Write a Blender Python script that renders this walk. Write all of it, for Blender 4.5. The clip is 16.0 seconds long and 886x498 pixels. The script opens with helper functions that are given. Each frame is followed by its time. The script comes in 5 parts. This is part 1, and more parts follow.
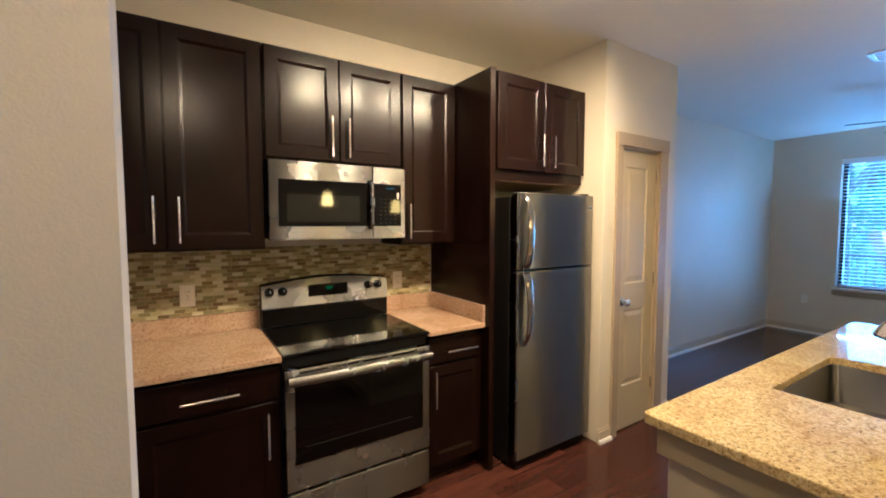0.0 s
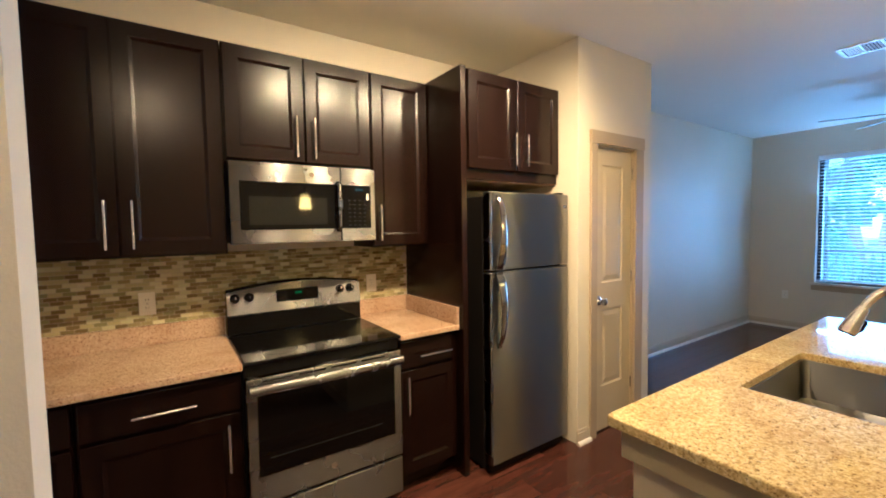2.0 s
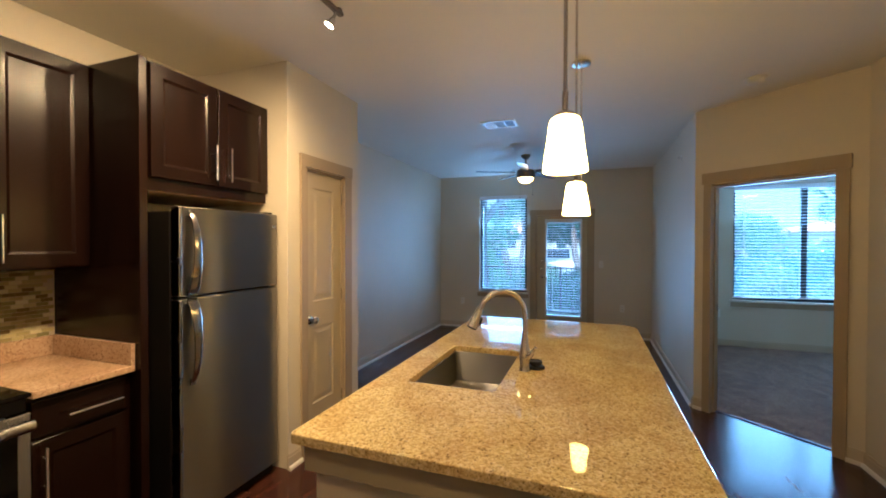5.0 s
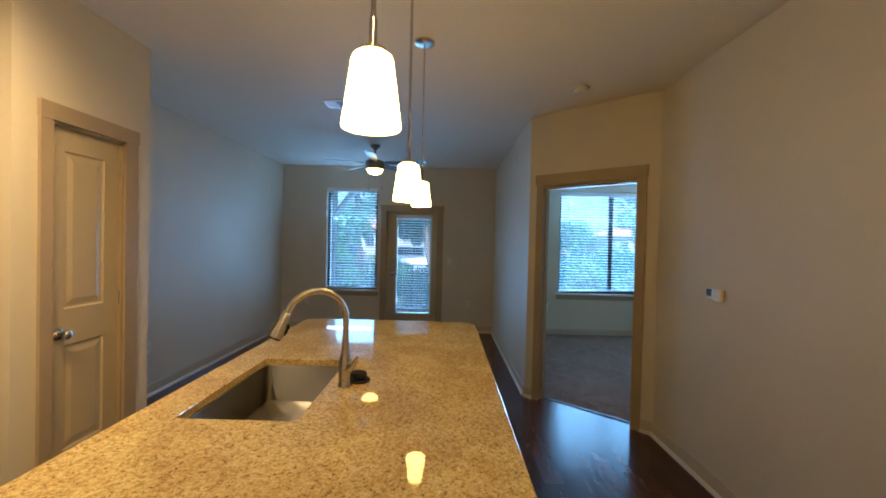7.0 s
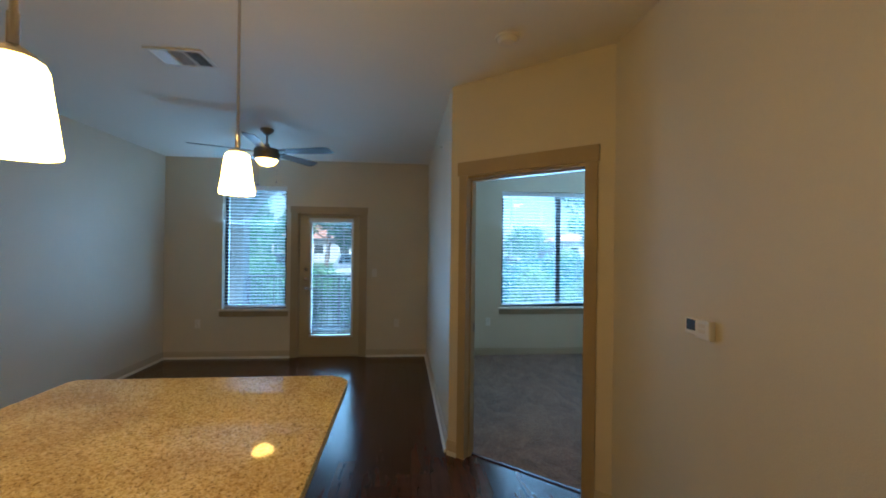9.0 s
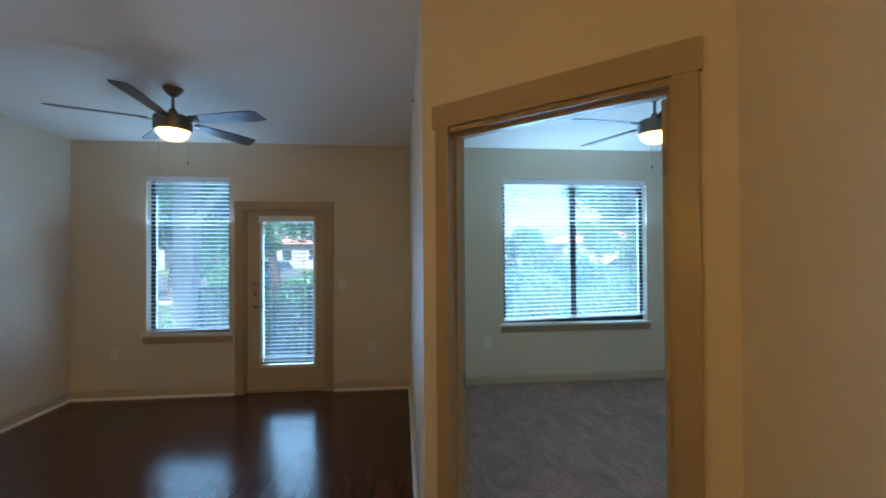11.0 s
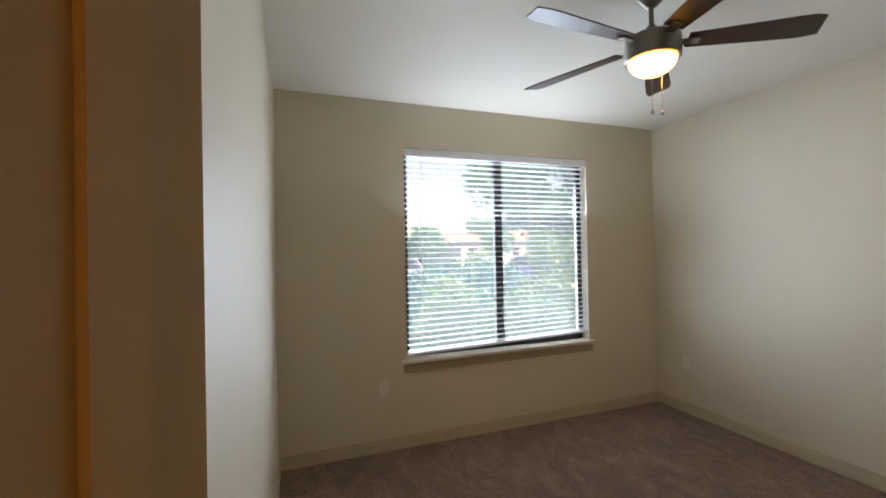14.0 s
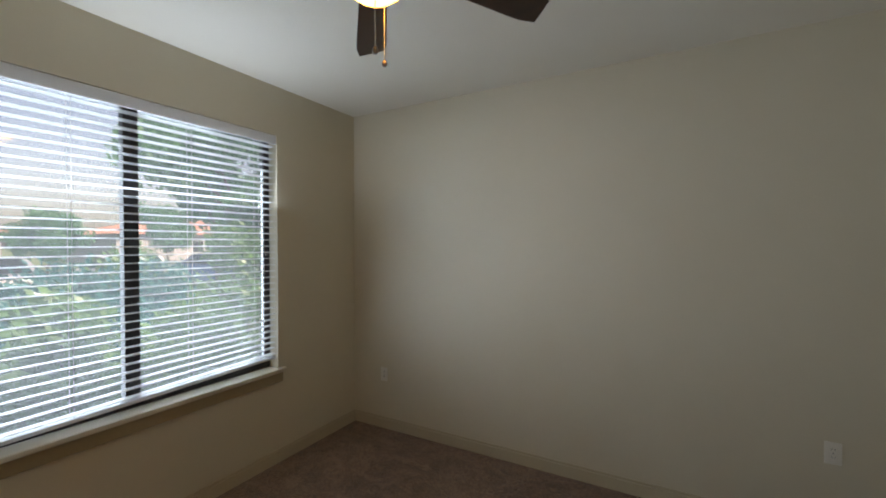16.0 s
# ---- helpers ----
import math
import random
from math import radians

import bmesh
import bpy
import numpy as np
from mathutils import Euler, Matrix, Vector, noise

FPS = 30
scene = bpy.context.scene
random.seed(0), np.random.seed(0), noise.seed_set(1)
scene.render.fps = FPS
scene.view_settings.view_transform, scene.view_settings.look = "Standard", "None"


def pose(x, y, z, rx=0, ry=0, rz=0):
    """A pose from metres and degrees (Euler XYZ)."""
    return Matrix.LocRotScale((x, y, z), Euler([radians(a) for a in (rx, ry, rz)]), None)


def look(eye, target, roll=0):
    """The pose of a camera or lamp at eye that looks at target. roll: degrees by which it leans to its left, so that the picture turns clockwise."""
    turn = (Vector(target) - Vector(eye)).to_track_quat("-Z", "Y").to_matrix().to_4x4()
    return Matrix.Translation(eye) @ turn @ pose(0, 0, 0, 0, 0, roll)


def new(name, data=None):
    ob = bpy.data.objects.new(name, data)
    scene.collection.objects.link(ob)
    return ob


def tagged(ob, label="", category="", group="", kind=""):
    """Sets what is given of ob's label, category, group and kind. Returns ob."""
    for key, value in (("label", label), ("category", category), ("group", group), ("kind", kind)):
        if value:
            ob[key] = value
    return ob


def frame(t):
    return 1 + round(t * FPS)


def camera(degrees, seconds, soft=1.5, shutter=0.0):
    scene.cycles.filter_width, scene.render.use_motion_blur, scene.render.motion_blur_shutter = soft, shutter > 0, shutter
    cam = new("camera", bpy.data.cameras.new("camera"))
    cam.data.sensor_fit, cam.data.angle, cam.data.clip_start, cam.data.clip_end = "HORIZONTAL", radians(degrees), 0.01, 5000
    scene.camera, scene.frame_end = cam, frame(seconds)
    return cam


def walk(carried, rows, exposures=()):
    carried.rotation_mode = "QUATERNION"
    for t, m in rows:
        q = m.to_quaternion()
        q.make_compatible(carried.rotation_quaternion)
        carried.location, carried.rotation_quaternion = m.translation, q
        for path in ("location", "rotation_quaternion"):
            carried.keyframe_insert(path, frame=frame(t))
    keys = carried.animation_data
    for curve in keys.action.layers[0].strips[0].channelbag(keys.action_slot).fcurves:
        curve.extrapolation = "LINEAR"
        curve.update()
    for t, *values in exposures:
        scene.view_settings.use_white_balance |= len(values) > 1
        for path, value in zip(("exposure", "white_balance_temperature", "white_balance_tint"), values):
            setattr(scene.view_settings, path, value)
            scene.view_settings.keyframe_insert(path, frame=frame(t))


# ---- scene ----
cam = camera(94.5, 16.0, soft=1.9)
PATH = [
    (0, (0.015, 0.180, 1.508), (1.095, 1.858, 1.386), 0),
    (0.5, (0.053, 0.200, 1.520), (0.901, 2.009, 1.444), -1.1),
    (1, (0.071, 0.201, 1.507), (0.902, 2.018, 1.417), -1.8),
    (1.5, (0.102, 0.180, 1.503), (1.054, 1.936, 1.399), -1.3),
    (2, (0.135, 0.158, 1.499), (1.252, 1.813, 1.388), -0.9),
    (2.5, (0.181, 0.108, 1.499), (1.489, 1.617, 1.394), -0.8),
    (3, (0.195, 0.078, 1.496), (1.681, 1.415, 1.417), -0.9),
    (3.5, (0.192, 0.066, 1.506), (1.803, 1.250, 1.462), -0.6),
    (4, (0.184, 0.054, 1.510), (1.902, 1.079, 1.476), -0.4),
    (4.5, (0.194, 0.033, 1.509), (1.999, 0.894, 1.482), -0.1),
    (5, (0.196, 0.013, 1.508), (2.076, 0.695, 1.481), 0.1),
    (5.2, (0.199, 0.015, 1.508), (2.105, 0.623, 1.478), 0.3),
    (7.3, (0.638, -0.114, 1.475), (2.637, -0.176, 1.450), 1.1),
    (7.5, (0.705, -0.152, 1.479), (2.702, -0.257, 1.459), 0.9),
    (8, (0.918, -0.349, 1.499), (2.912, -0.508, 1.491), 1),
    (8.5, (1.175, -0.479, 1.488), (3.168, -0.651, 1.486), 0.9),
    (8.7, (1.312, -0.500, 1.502), (3.302, -0.692, 1.501), 0.9),
    (10.8, (2.561, -0.744, 1.499), (4.553, -0.915, 1.527), -0.6),
    (11, (2.691, -0.782, 1.498), (4.680, -0.983, 1.521), -0.4),
    (11.5, (2.973, -0.852, 1.491), (4.944, -1.194, 1.507), -0.4),
    (12, (3.275, -0.849, 1.491), (5.208, -1.361, 1.513), -0.4),
    (12.5, (3.508, -0.899, 1.477), (5.386, -1.588, 1.508), -0.5),
    (13, (3.749, -1.010, 1.508), (5.615, -1.730, 1.534), -0.1),
    (13.5, (3.978, -1.080, 1.505), (5.852, -1.778, 1.540), -0.6),
    (14, (4.179, -1.130, 1.522), (6.060, -1.810, 1.539), -1.1),
    (14.5, (4.349, -1.287, 1.526), (6.204, -2.034, 1.511), -0.5),
    (15, (4.468, -1.502, 1.531), (6.217, -2.471, 1.514), 0.2),
    (15.5, (4.610, -1.639, 1.524), (6.078, -2.997, 1.525), 0.1),
    (16, (4.825, -1.705, 1.571), (5.806, -3.448, 1.550), -0.2),
]
EXPOSURES = [(0.0, 3.27, 3960, 11), (1.0, 3.62, 3980, 9), (2.0, 3.45, 4120, 10), (3.0, 3.2, 4330, 11), (3.5, 3.1, 4380, 11), (5.0, 2.88, 4500, 12), (7.5, 2.57, 4750, 8), (8.5, 2.64, 4850, 6), (11.0, 2.85, 5250, 12), (12.5, 3.12, 7250, 25), (13.2, 2.9, 7700, 29), (14.0, 2.75, 8300, 35), (14.5, 2.42, 8500, 36), (16.0, 2.12, 8350, 33)]
walk(cam, [(t, look(eye, target, roll)) for t, eye, target, roll in PATH], EXPOSURES)
DAY = 90.0
SPOT_W, WARM_SPOT = 13.2, (1.0, 0.55, 0.165)

# world, sun, exposure
world = bpy.data.worlds.new("world")
scene.world = world
world.use_nodes = True
wn, wl = world.node_tree.nodes, world.node_tree.links
sky = wn.new("ShaderNodeTexSky")
sky.sky_type, sky.sun_disc = "NISHITA", False
sky.sun_elevation, sky.sun_rotation = radians(48), radians(260)
sky.air_density, sky.dust_density, sky.ozone_density = 1.0, 3.0, 1.0
wn["Background"].inputs["Strength"].default_value = 0.045
wl.new(sky.outputs["Color"], wn["Background"].inputs["Color"])
sun = new("sun", bpy.data.lights.new("sun", "SUN"))
sun.data.energy, sun.data.angle, sun.data.color = 2.4, radians(10), (1.0, 0.95, 0.88)
sun.matrix_world = look((-20, 4, 25), (0, 0, 0))

WARM = (1.0, 0.52, 0.08)
CEIL = 2.71


# ---------- materials ----------
def nodes(name):
    m = bpy.data.materials.new(name)
    m.use_nodes = True
    return m, m.node_tree.nodes, m.node_tree.links, m.node_tree.nodes["Principled BSDF"]


def ramp(n, stops):
    r = n.new("ShaderNodeValToRGB")
    els = r.color_ramp.elements
    while len(els) < len(stops):
        els.new(0.5)
    for e, (p, c) in zip(els, stops):
        e.position, e.color = p, (*c, 1)
    return r


def surf(name, a, b, scale=6.0, rough=0.5, metal=0.0, bump=0.0, fine=120.0, stretch=(1, 1, 1), coat=0.0, vary=0.0, spec=0.5, rvar=0.08):
    """A painted or natural surface: two tones at a broad and a fine scale, uneven gloss, fine relief."""
    m, n, l, p = nodes(name)
    tc, mp = n.new("ShaderNodeTexCoord"), n.new("ShaderNodeMapping")
    mp.inputs["Scale"].default_value = stretch
    l.new(tc.outputs["Object"], mp.inputs["Vector"])
    broad, grain = n.new("ShaderNodeTexNoise"), n.new("ShaderNodeTexNoise")
    broad.inputs["Scale"].default_value, broad.inputs["Detail"].default_value = scale, 5
    grain.inputs["Scale"].default_value, grain.inputs["Detail"].default_value = fine, 3
    l.new(mp.outputs["Vector"], broad.inputs["Vector"])
    l.new(mp.outputs["Vector"], grain.inputs["Vector"])
    mean = n.new("ShaderNodeMath")
    mean.operation = "MULTIPLY_ADD"
    l.new(grain.outputs["Fac"], mean.inputs[0])
    mean.inputs[1].default_value = 0.35
    sub = n.new("ShaderNodeMath")
    sub.operation = "MULTIPLY_ADD"
    l.new(broad.outputs["Fac"], sub.inputs[0])
    sub.inputs[1].default_value, sub.inputs[2].default_value = 0.9, -0.12
    l.new(sub.outputs[0], mean.inputs[2])
    r = ramp(n, [(0.3, a), (0.7, b)])
    l.new(mean.outputs[0], r.inputs["Fac"])
    out = r.outputs["Color"]
    if vary:
        info, hsv, mr = n.new("ShaderNodeObjectInfo"), n.new("ShaderNodeHueSaturation"), n.new("ShaderNodeMapRange")
        mr.inputs["To Min"].default_value, mr.inputs["To Max"].default_value = 1 - vary, 1 + vary
        l.new(info.outputs["Random"], mr.inputs["Value"])
        l.new(mr.outputs["Result"], hsv.inputs["Value"])
        l.new(out, hsv.inputs["Color"])
        out = hsv.outputs["Color"]
    l.new(out, p.inputs["Base Color"])
    rr = n.new("ShaderNodeMapRange")
    rr.inputs["To Min"].default_value, rr.inputs["To Max"].default_value = max(0.02, rough - rvar), rough + rvar
    l.new(broad.outputs["Fac"], rr.inputs["Value"])
    l.new(rr.outputs["Result"], p.inputs["Roughness"])
    p.inputs["Metallic"].default_value, p.inputs["Coat Weight"].default_value = metal, coat
    p.inputs["Coat Roughness"].default_value = 0.12
    p.inputs["Specular IOR Level"].default_value = spec
    if bump:
        bp = n.new("ShaderNodeBump")
        bp.inputs["Strength"].default_value, bp.inputs["Distance"].default_value = bump, 0.004
        l.new(grain.outputs["Fac"], bp.inputs["Height"])
        l.new(bp.outputs["Normal"], p.inputs["Normal"])
    return m


def granite_stone(name, tones, dark):
    m, n, l, p = nodes(name)
    tc = n.new("ShaderNodeTexCoord")
    base, spots, flecks, cloud = (n.new("ShaderNodeTexNoise") for _ in range(4))
    for node, s, d, dist in ((base, 90, 7, 0.6), (spots, 150, 4, 0.4), (flecks, 260, 3, 0.2), (cloud, 3.5, 3, 0.8)):
        node.inputs["Scale"].default_value, node.inputs["Detail"].default_value, node.inputs["Distortion"].default_value = s, d, dist
        l.new(tc.outputs["Object"], node.inputs["Vector"])
    r1 = ramp(n, list(zip((0.26, 0.42, 0.56, 0.74), tones)))
    l.new(base.outputs["Fac"], r1.inputs["Fac"])
    r2 = ramp(n, [(0.335, dark), (0.425, (1, 1, 1))])
    l.new(spots.outputs["Fac"], r2.inputs["Fac"])
    r3 = ramp(n, [(0.30, (0.42, 0.32, 0.22)), (0.41, (1, 1, 1))])
    l.new(flecks.outputs["Fac"], r3.inputs["Fac"])
    r4 = ramp(n, [(0.35, (0.80, 0.72, 0.62)), (0.6, (1, 1, 1))])
    l.new(cloud.outputs["Fac"], r4.inputs["Fac"])
    last = r1.outputs["Color"]
    for r in (r2, r3, r4):
        mx = n.new("ShaderNodeMix")
        mx.data_type, mx.blend_type = "RGBA", "MULTIPLY"
        mx.inputs["Factor"].default_value = 0.85
        l.new(last, mx.inputs["A"])
        l.new(r.outputs["Color"], mx.inputs["B"])
        last = mx.outputs["Result"]
    l.new(last, p.inputs["Base Color"])
    p.inputs["Roughness"].default_value, p.inputs["Specular IOR Level"].default_value = 0.035, 0.3
    return m


def steel(name, tone=0.55, rough=0.28, upright=True, warm=0.0):
    """Brushed metal: highlights drawn out across the brushing, with faint uneven gloss."""
    m, n, l, p = nodes(name)
    p.inputs["Metallic"].default_value = 1.0
    p.inputs["Anisotropic"].default_value = 1.0
    p.inputs["Anisotropic Rotation"].default_value = 0.25 if upright else 0.0
    tan = n.new("ShaderNodeTangent")
    tan.direction_type, tan.axis = "RADIAL", "Z"
    l.new(tan.outputs["Tangent"], p.inputs["Tangent"])
    tc, smear = n.new("ShaderNodeTexCoord"), n.new("ShaderNodeTexNoise")
    smear.inputs["Scale"].default_value, smear.inputs["Detail"].default_value = 4.0, 4
    l.new(tc.outputs["Object"], smear.inputs["Vector"])
    rr = n.new("ShaderNodeMapRange")
    rr.inputs["To Min"].default_value, rr.inputs["To Max"].default_value = rough - 0.015, rough + 0.02
    l.new(smear.outputs["Fac"], rr.inputs["Value"])
    l.new(rr.outputs["Result"], p.inputs["Roughness"])
    r = ramp(n, [(0.3, (tone * 0.98, tone * (0.97 - warm * 0.5), tone * (0.96 - warm))), (0.7, (tone, tone * (0.99 - warm * 0.5), tone * (0.98 - warm)))])
    l.new(smear.outputs["Fac"], r.inputs["Fac"])
    l.new(r.outputs["Color"], p.inputs["Base Color"])
    return m


def glow(name, color, strength, base=0.9):
    m, n, l, p = nodes(name)
    p.inputs["Base Color"].default_value = (base, base * 0.98, base * 0.94, 1)
    p.inputs["Emission Color"].default_value = (*color, 1)
    p.inputs["Emission Strength"].default_value = strength
    p.inputs["Roughness"].default_value = 0.25
    return m


# share of imitated glare in the panes
HAZE = 0.024


def clear_glass():
    """Window glass with a thin patchy haze mixed in, imitating glare over the view."""
    m, n, l, p = nodes("glass")
    mix, clear, gloss, fres = n.new("ShaderNodeMixShader"), n.new("ShaderNodeBsdfTransparent"), n.new("ShaderNodeBsdfGlossy"), n.new("ShaderNodeFresnel")
    clear.inputs["Color"].default_value = (0.93, 0.96, 0.95, 1)
    gloss.inputs["Roughness"].default_value = 0.02
    veil, hazy, patch, tc = n.new("ShaderNodeBsdfTranslucent"), n.new("ShaderNodeMixShader"), n.new("ShaderNodeTexNoise"), n.new("ShaderNodeTexCoord")
    veil.inputs["Color"].default_value = (0.86, 0.88, 0.86, 1)
    patch.inputs["Scale"].default_value, patch.inputs["Detail"].default_value = 2.5, 4
    l.new(tc.outputs["Object"], patch.inputs["Vector"])
    amount = n.new("ShaderNodeMapRange")
    amount.inputs["To Min"].default_value, amount.inputs["To Max"].default_value = HAZE * 0.7, HAZE * 1.3
    l.new(patch.outputs["Fac"], amount.inputs["Value"])
    l.new(amount.outputs["Result"], hazy.inputs["Fac"])
    l.new(clear.outputs["BSDF"], hazy.inputs[1])
    l.new(veil.outputs["BSDF"], hazy.inputs[2])
    l.new(fres.outputs["Fac"], mix.inputs["Fac"])
    l.new(hazy.outputs["Shader"], mix.inputs[1])
    l.new(gloss.outputs["BSDF"], mix.inputs[2])
    l.new(mix.outputs["Shader"], n["Material Output"].inputs["Surface"])
    return m


def leaf_green(name, a, b, rough=0.5):
    m, n, l, p = nodes(name)
    geo = n.new("ShaderNodeNewGeometry")
    r = ramp(n, [(0.0, a), (1.0, b)])
    l.new(geo.outputs["Random Per Island"], r.inputs["Fac"])
    l.new(r.outputs["Color"], p.inputs["Base Color"])
    p.inputs["Roughness"].default_value = rough
    thin_leaf, both_ways = n.new("ShaderNodeBsdfTranslucent"), n.new("ShaderNodeMixShader")
    l.new(r.outputs["Color"], thin_leaf.inputs["Color"])
    both_ways.inputs["Fac"].default_value = 0.4
    l.new(p.outputs["BSDF"], both_ways.inputs[1])
    l.new(thin_leaf.outputs["BSDF"], both_ways.inputs[2])
    l.new(both_ways.outputs["Shader"], n["Material Output"].inputs["Surface"])
    return m


def island_tones(name, tones, rough, per_object):
    """Tiles: every piece takes one of a few tones."""
    m, n, l, p = nodes(name)
    src = n.new("ShaderNodeObjectInfo" if per_object else "ShaderNodeNewGeometry")
    key = src.outputs["Random" if per_object else "Random Per Island"]
    r = ramp(n, [(i / len(tones), c) for i, c in enumerate(tones)])
    r.color_ramp.interpolation = "CONSTANT"
    l.new(key, r.inputs["Fac"])
    l.new(r.outputs["Color"], p.inputs["Base Color"])
    rr = n.new("ShaderNodeMapRange")
    rr.inputs["To Min"].default_value, rr.inputs["To Max"].default_value = rough * 0.5, rough * 1.6
    l.new(key, rr.inputs["Value"])
    l.new(rr.outputs["Result"], p.inputs["Roughness"])
    return m


def carpet_pile():
    m, n, l, p = nodes("carpet_pile")
    tc = n.new("ShaderNodeTexCoord")
    sweep, tuft, fibre = (n.new("ShaderNodeTexNoise") for _ in range(3))
    mp = n.new("ShaderNodeMapping")
    mp.inputs["Rotation"].default_value = (0, 0, radians(35))
    mp.inputs["Scale"].default_value = (1.0, 1.5, 1)
    l.new(tc.outputs["Object"], mp.inputs["Vector"])
    for node, s, d, dist, vec in ((sweep, 2.6, 4, 1.8, mp.outputs["Vector"]), (tuft, 85, 4, 0, tc.outputs["Object"]), (fibre, 260, 2, 0, tc.outputs["Object"])):
        node.inputs["Scale"].default_value, node.inputs["Detail"].default_value, node.inputs["Distortion"].default_value = s, d, dist
        l.new(vec, node.inputs["Vector"])
    r = ramp(n, [(0.28, (0.115, 0.060, 0.034)), (0.5, (0.19, 0.106, 0.063)), (0.74, (0.31, 0.188, 0.117))])
    add = n.new("ShaderNodeMath")
    add.operation = "MULTIPLY_ADD"
    l.new(tuft.outputs["Fac"], add.inputs[0])
    add.inputs[1].default_value = 1.25
    half = n.new("ShaderNodeMath")
    half.operation = "MULTIPLY_ADD"
    l.new(sweep.outputs["Fac"], half.inputs[0])
    half.inputs[1].default_value, half.inputs[2].default_value = 0.8, -0.52
    # strokes that the vacuum cleaner left in the pile: a soft rise and a sharp edge
    turn, wave, patch, thin = n.new("ShaderNodeMapping"), n.new("ShaderNodeTexWave"), n.new("ShaderNodeTexNoise"), n.new("ShaderNodeMapRange")
    turn.inputs["Rotation"].default_value = (0, 0, radians(24))
    l.new(tc.outputs["Object"], turn.inputs["Vector"])
    wave.bands_direction, wave.wave_profile = "Y", "SAW"
    for key, value in (("Scale", 1.7), ("Distortion", 4.0), ("Detail", 2.0), ("Detail Scale", 1.2)):
        wave.inputs[key].default_value = value
    l.new(turn.outputs["Vector"], wave.inputs["Vector"])
    patch.inputs["Scale"].default_value, patch.inputs["Detail"].default_value = 3.2, 3
    l.new(tc.outputs["Object"], patch.inputs["Vector"])
    thin.inputs["From Min"].default_value, thin.inputs["From Max"].default_value = 0.46, 0.62
    l.new(patch.outputs["Fac"], thin.inputs["Value"])
    power, stroke, total = n.new("ShaderNodeMath"), n.new("ShaderNodeMath"), n.new("ShaderNodeMath")
    power.operation, stroke.operation, total.operation = "POWER", "MULTIPLY", "MULTIPLY_ADD"
    l.new(wave.outputs["Fac"], power.inputs[0])
    power.inputs[1].default_value = 6.0
    l.new(power.outputs[0], stroke.inputs[0])
    l.new(thin.outputs["Result"], stroke.inputs[1])
    l.new(stroke.outputs[0], total.inputs[0])
    total.inputs[1].default_value = 0.14
    l.new(half.outputs[0], total.inputs[2])
    l.new(total.outputs[0], add.inputs[2])
    l.new(add.outputs[0], r.inputs["Fac"])
    l.new(r.outputs["Color"], p.inputs["Base Color"])
    p.inputs["Roughness"].default_value = 0.95
    p.inputs["Sheen Weight"].default_value = 0.25
    bp = n.new("ShaderNodeBump")
    bp.inputs["Strength"].default_value, bp.inputs["Distance"].default_value = 0.9, 0.008
    sm = n.new("ShaderNodeMath")
    l.new(tuft.outputs["Fac"], sm.inputs[0])
    l.new(fibre.outputs["Fac"], sm.inputs[1])
    l.new(sm.outputs[0], bp.inputs["Height"])
    l.new(bp.outputs["Normal"], p.inputs["Normal"])
    return m


M_WALL = surf("wall_paint", (0.622, 0.562, 0.432), (0.657, 0.597, 0.467), 1.5, 0.55, bump=0.22, fine=170, rvar=0.05)
M_CEIL = surf("ceiling_paint", (0.79, 0.745, 0.645), (0.82, 0.775, 0.675), 1.2, 0.7, bump=0.35, fine=110, rvar=0.04)
M_TRIM = surf("trim_paint", (0.36, 0.285, 0.175), (0.39, 0.31, 0.195), 3, 0.32, bump=0.03, fine=60)
M_SHOE = surf("shoe_moulding_paint", (0.70, 0.66, 0.57), (0.74, 0.70, 0.61), 4, 0.35)
M_APRON = surf("apron_paint", (0.43, 0.375, 0.215), (0.46, 0.405, 0.24), 3, 0.35, bump=0.03)
M_BASE = surf("baseboard_paint", (0.50, 0.425, 0.295), (0.53, 0.455, 0.32), 3, 0.32, bump=0.03, fine=60)
M_DOOR = surf("door_paint", (0.45, 0.375, 0.225), (0.485, 0.405, 0.25), 3, 0.3, bump=0.05, fine=80, stretch=(1, 1, 0.2))
M_ISLAND = surf("island_paint", (0.60, 0.535, 0.36), (0.645, 0.575, 0.40), 3, 0.35, bump=0.03)
M_WOOD = surf("espresso_wood", (0.0040, 0.0016, 0.0010), (0.0100, 0.0038, 0.0021), 2.2, 0.24, bump=0.01, fine=34, stretch=(9, 9, 0.7), vary=0.1, spec=0.25, rvar=0.03)
M_WOOD_IN = surf("cabinet_maple_edge", (0.36, 0.22, 0.10), (0.44, 0.28, 0.14), 4, 0.45, stretch=(1, 8, 8))
M_PLANK = surf("dark_cherry_plank", (0.038, 0.0135, 0.008), (0.082, 0.029, 0.0165), 3.0, 0.17, bump=0.12, fine=16, stretch=(0.9, 6, 6), vary=0.28, spec=0.46, rvar=0.06)
M_SUB = surf("floor_joint", (0.008, 0.004, 0.003), (0.014, 0.007, 0.005), 4, 0.8)
M_CARPET = carpet_pile()
M_GRANITE = granite_stone("golden_granite", ((0.32, 0.21, 0.065), (0.59, 0.455, 0.165), (0.73, 0.60, 0.26), (0.84, 0.74, 0.44)), (0.17, 0.11, 0.055))
M_COUNTER = granite_stone("tan_granite", ((0.30, 0.19, 0.105), (0.42, 0.29, 0.175), (0.48, 0.345, 0.215), (0.55, 0.42, 0.28)), (0.30, 0.20, 0.12))
M_STEEL = steel("brushed_stainless", 0.18, 0.27, True, 0.02)
M_SINK = steel("satin_sink_steel", 0.30, 0.32, True, 0.03)
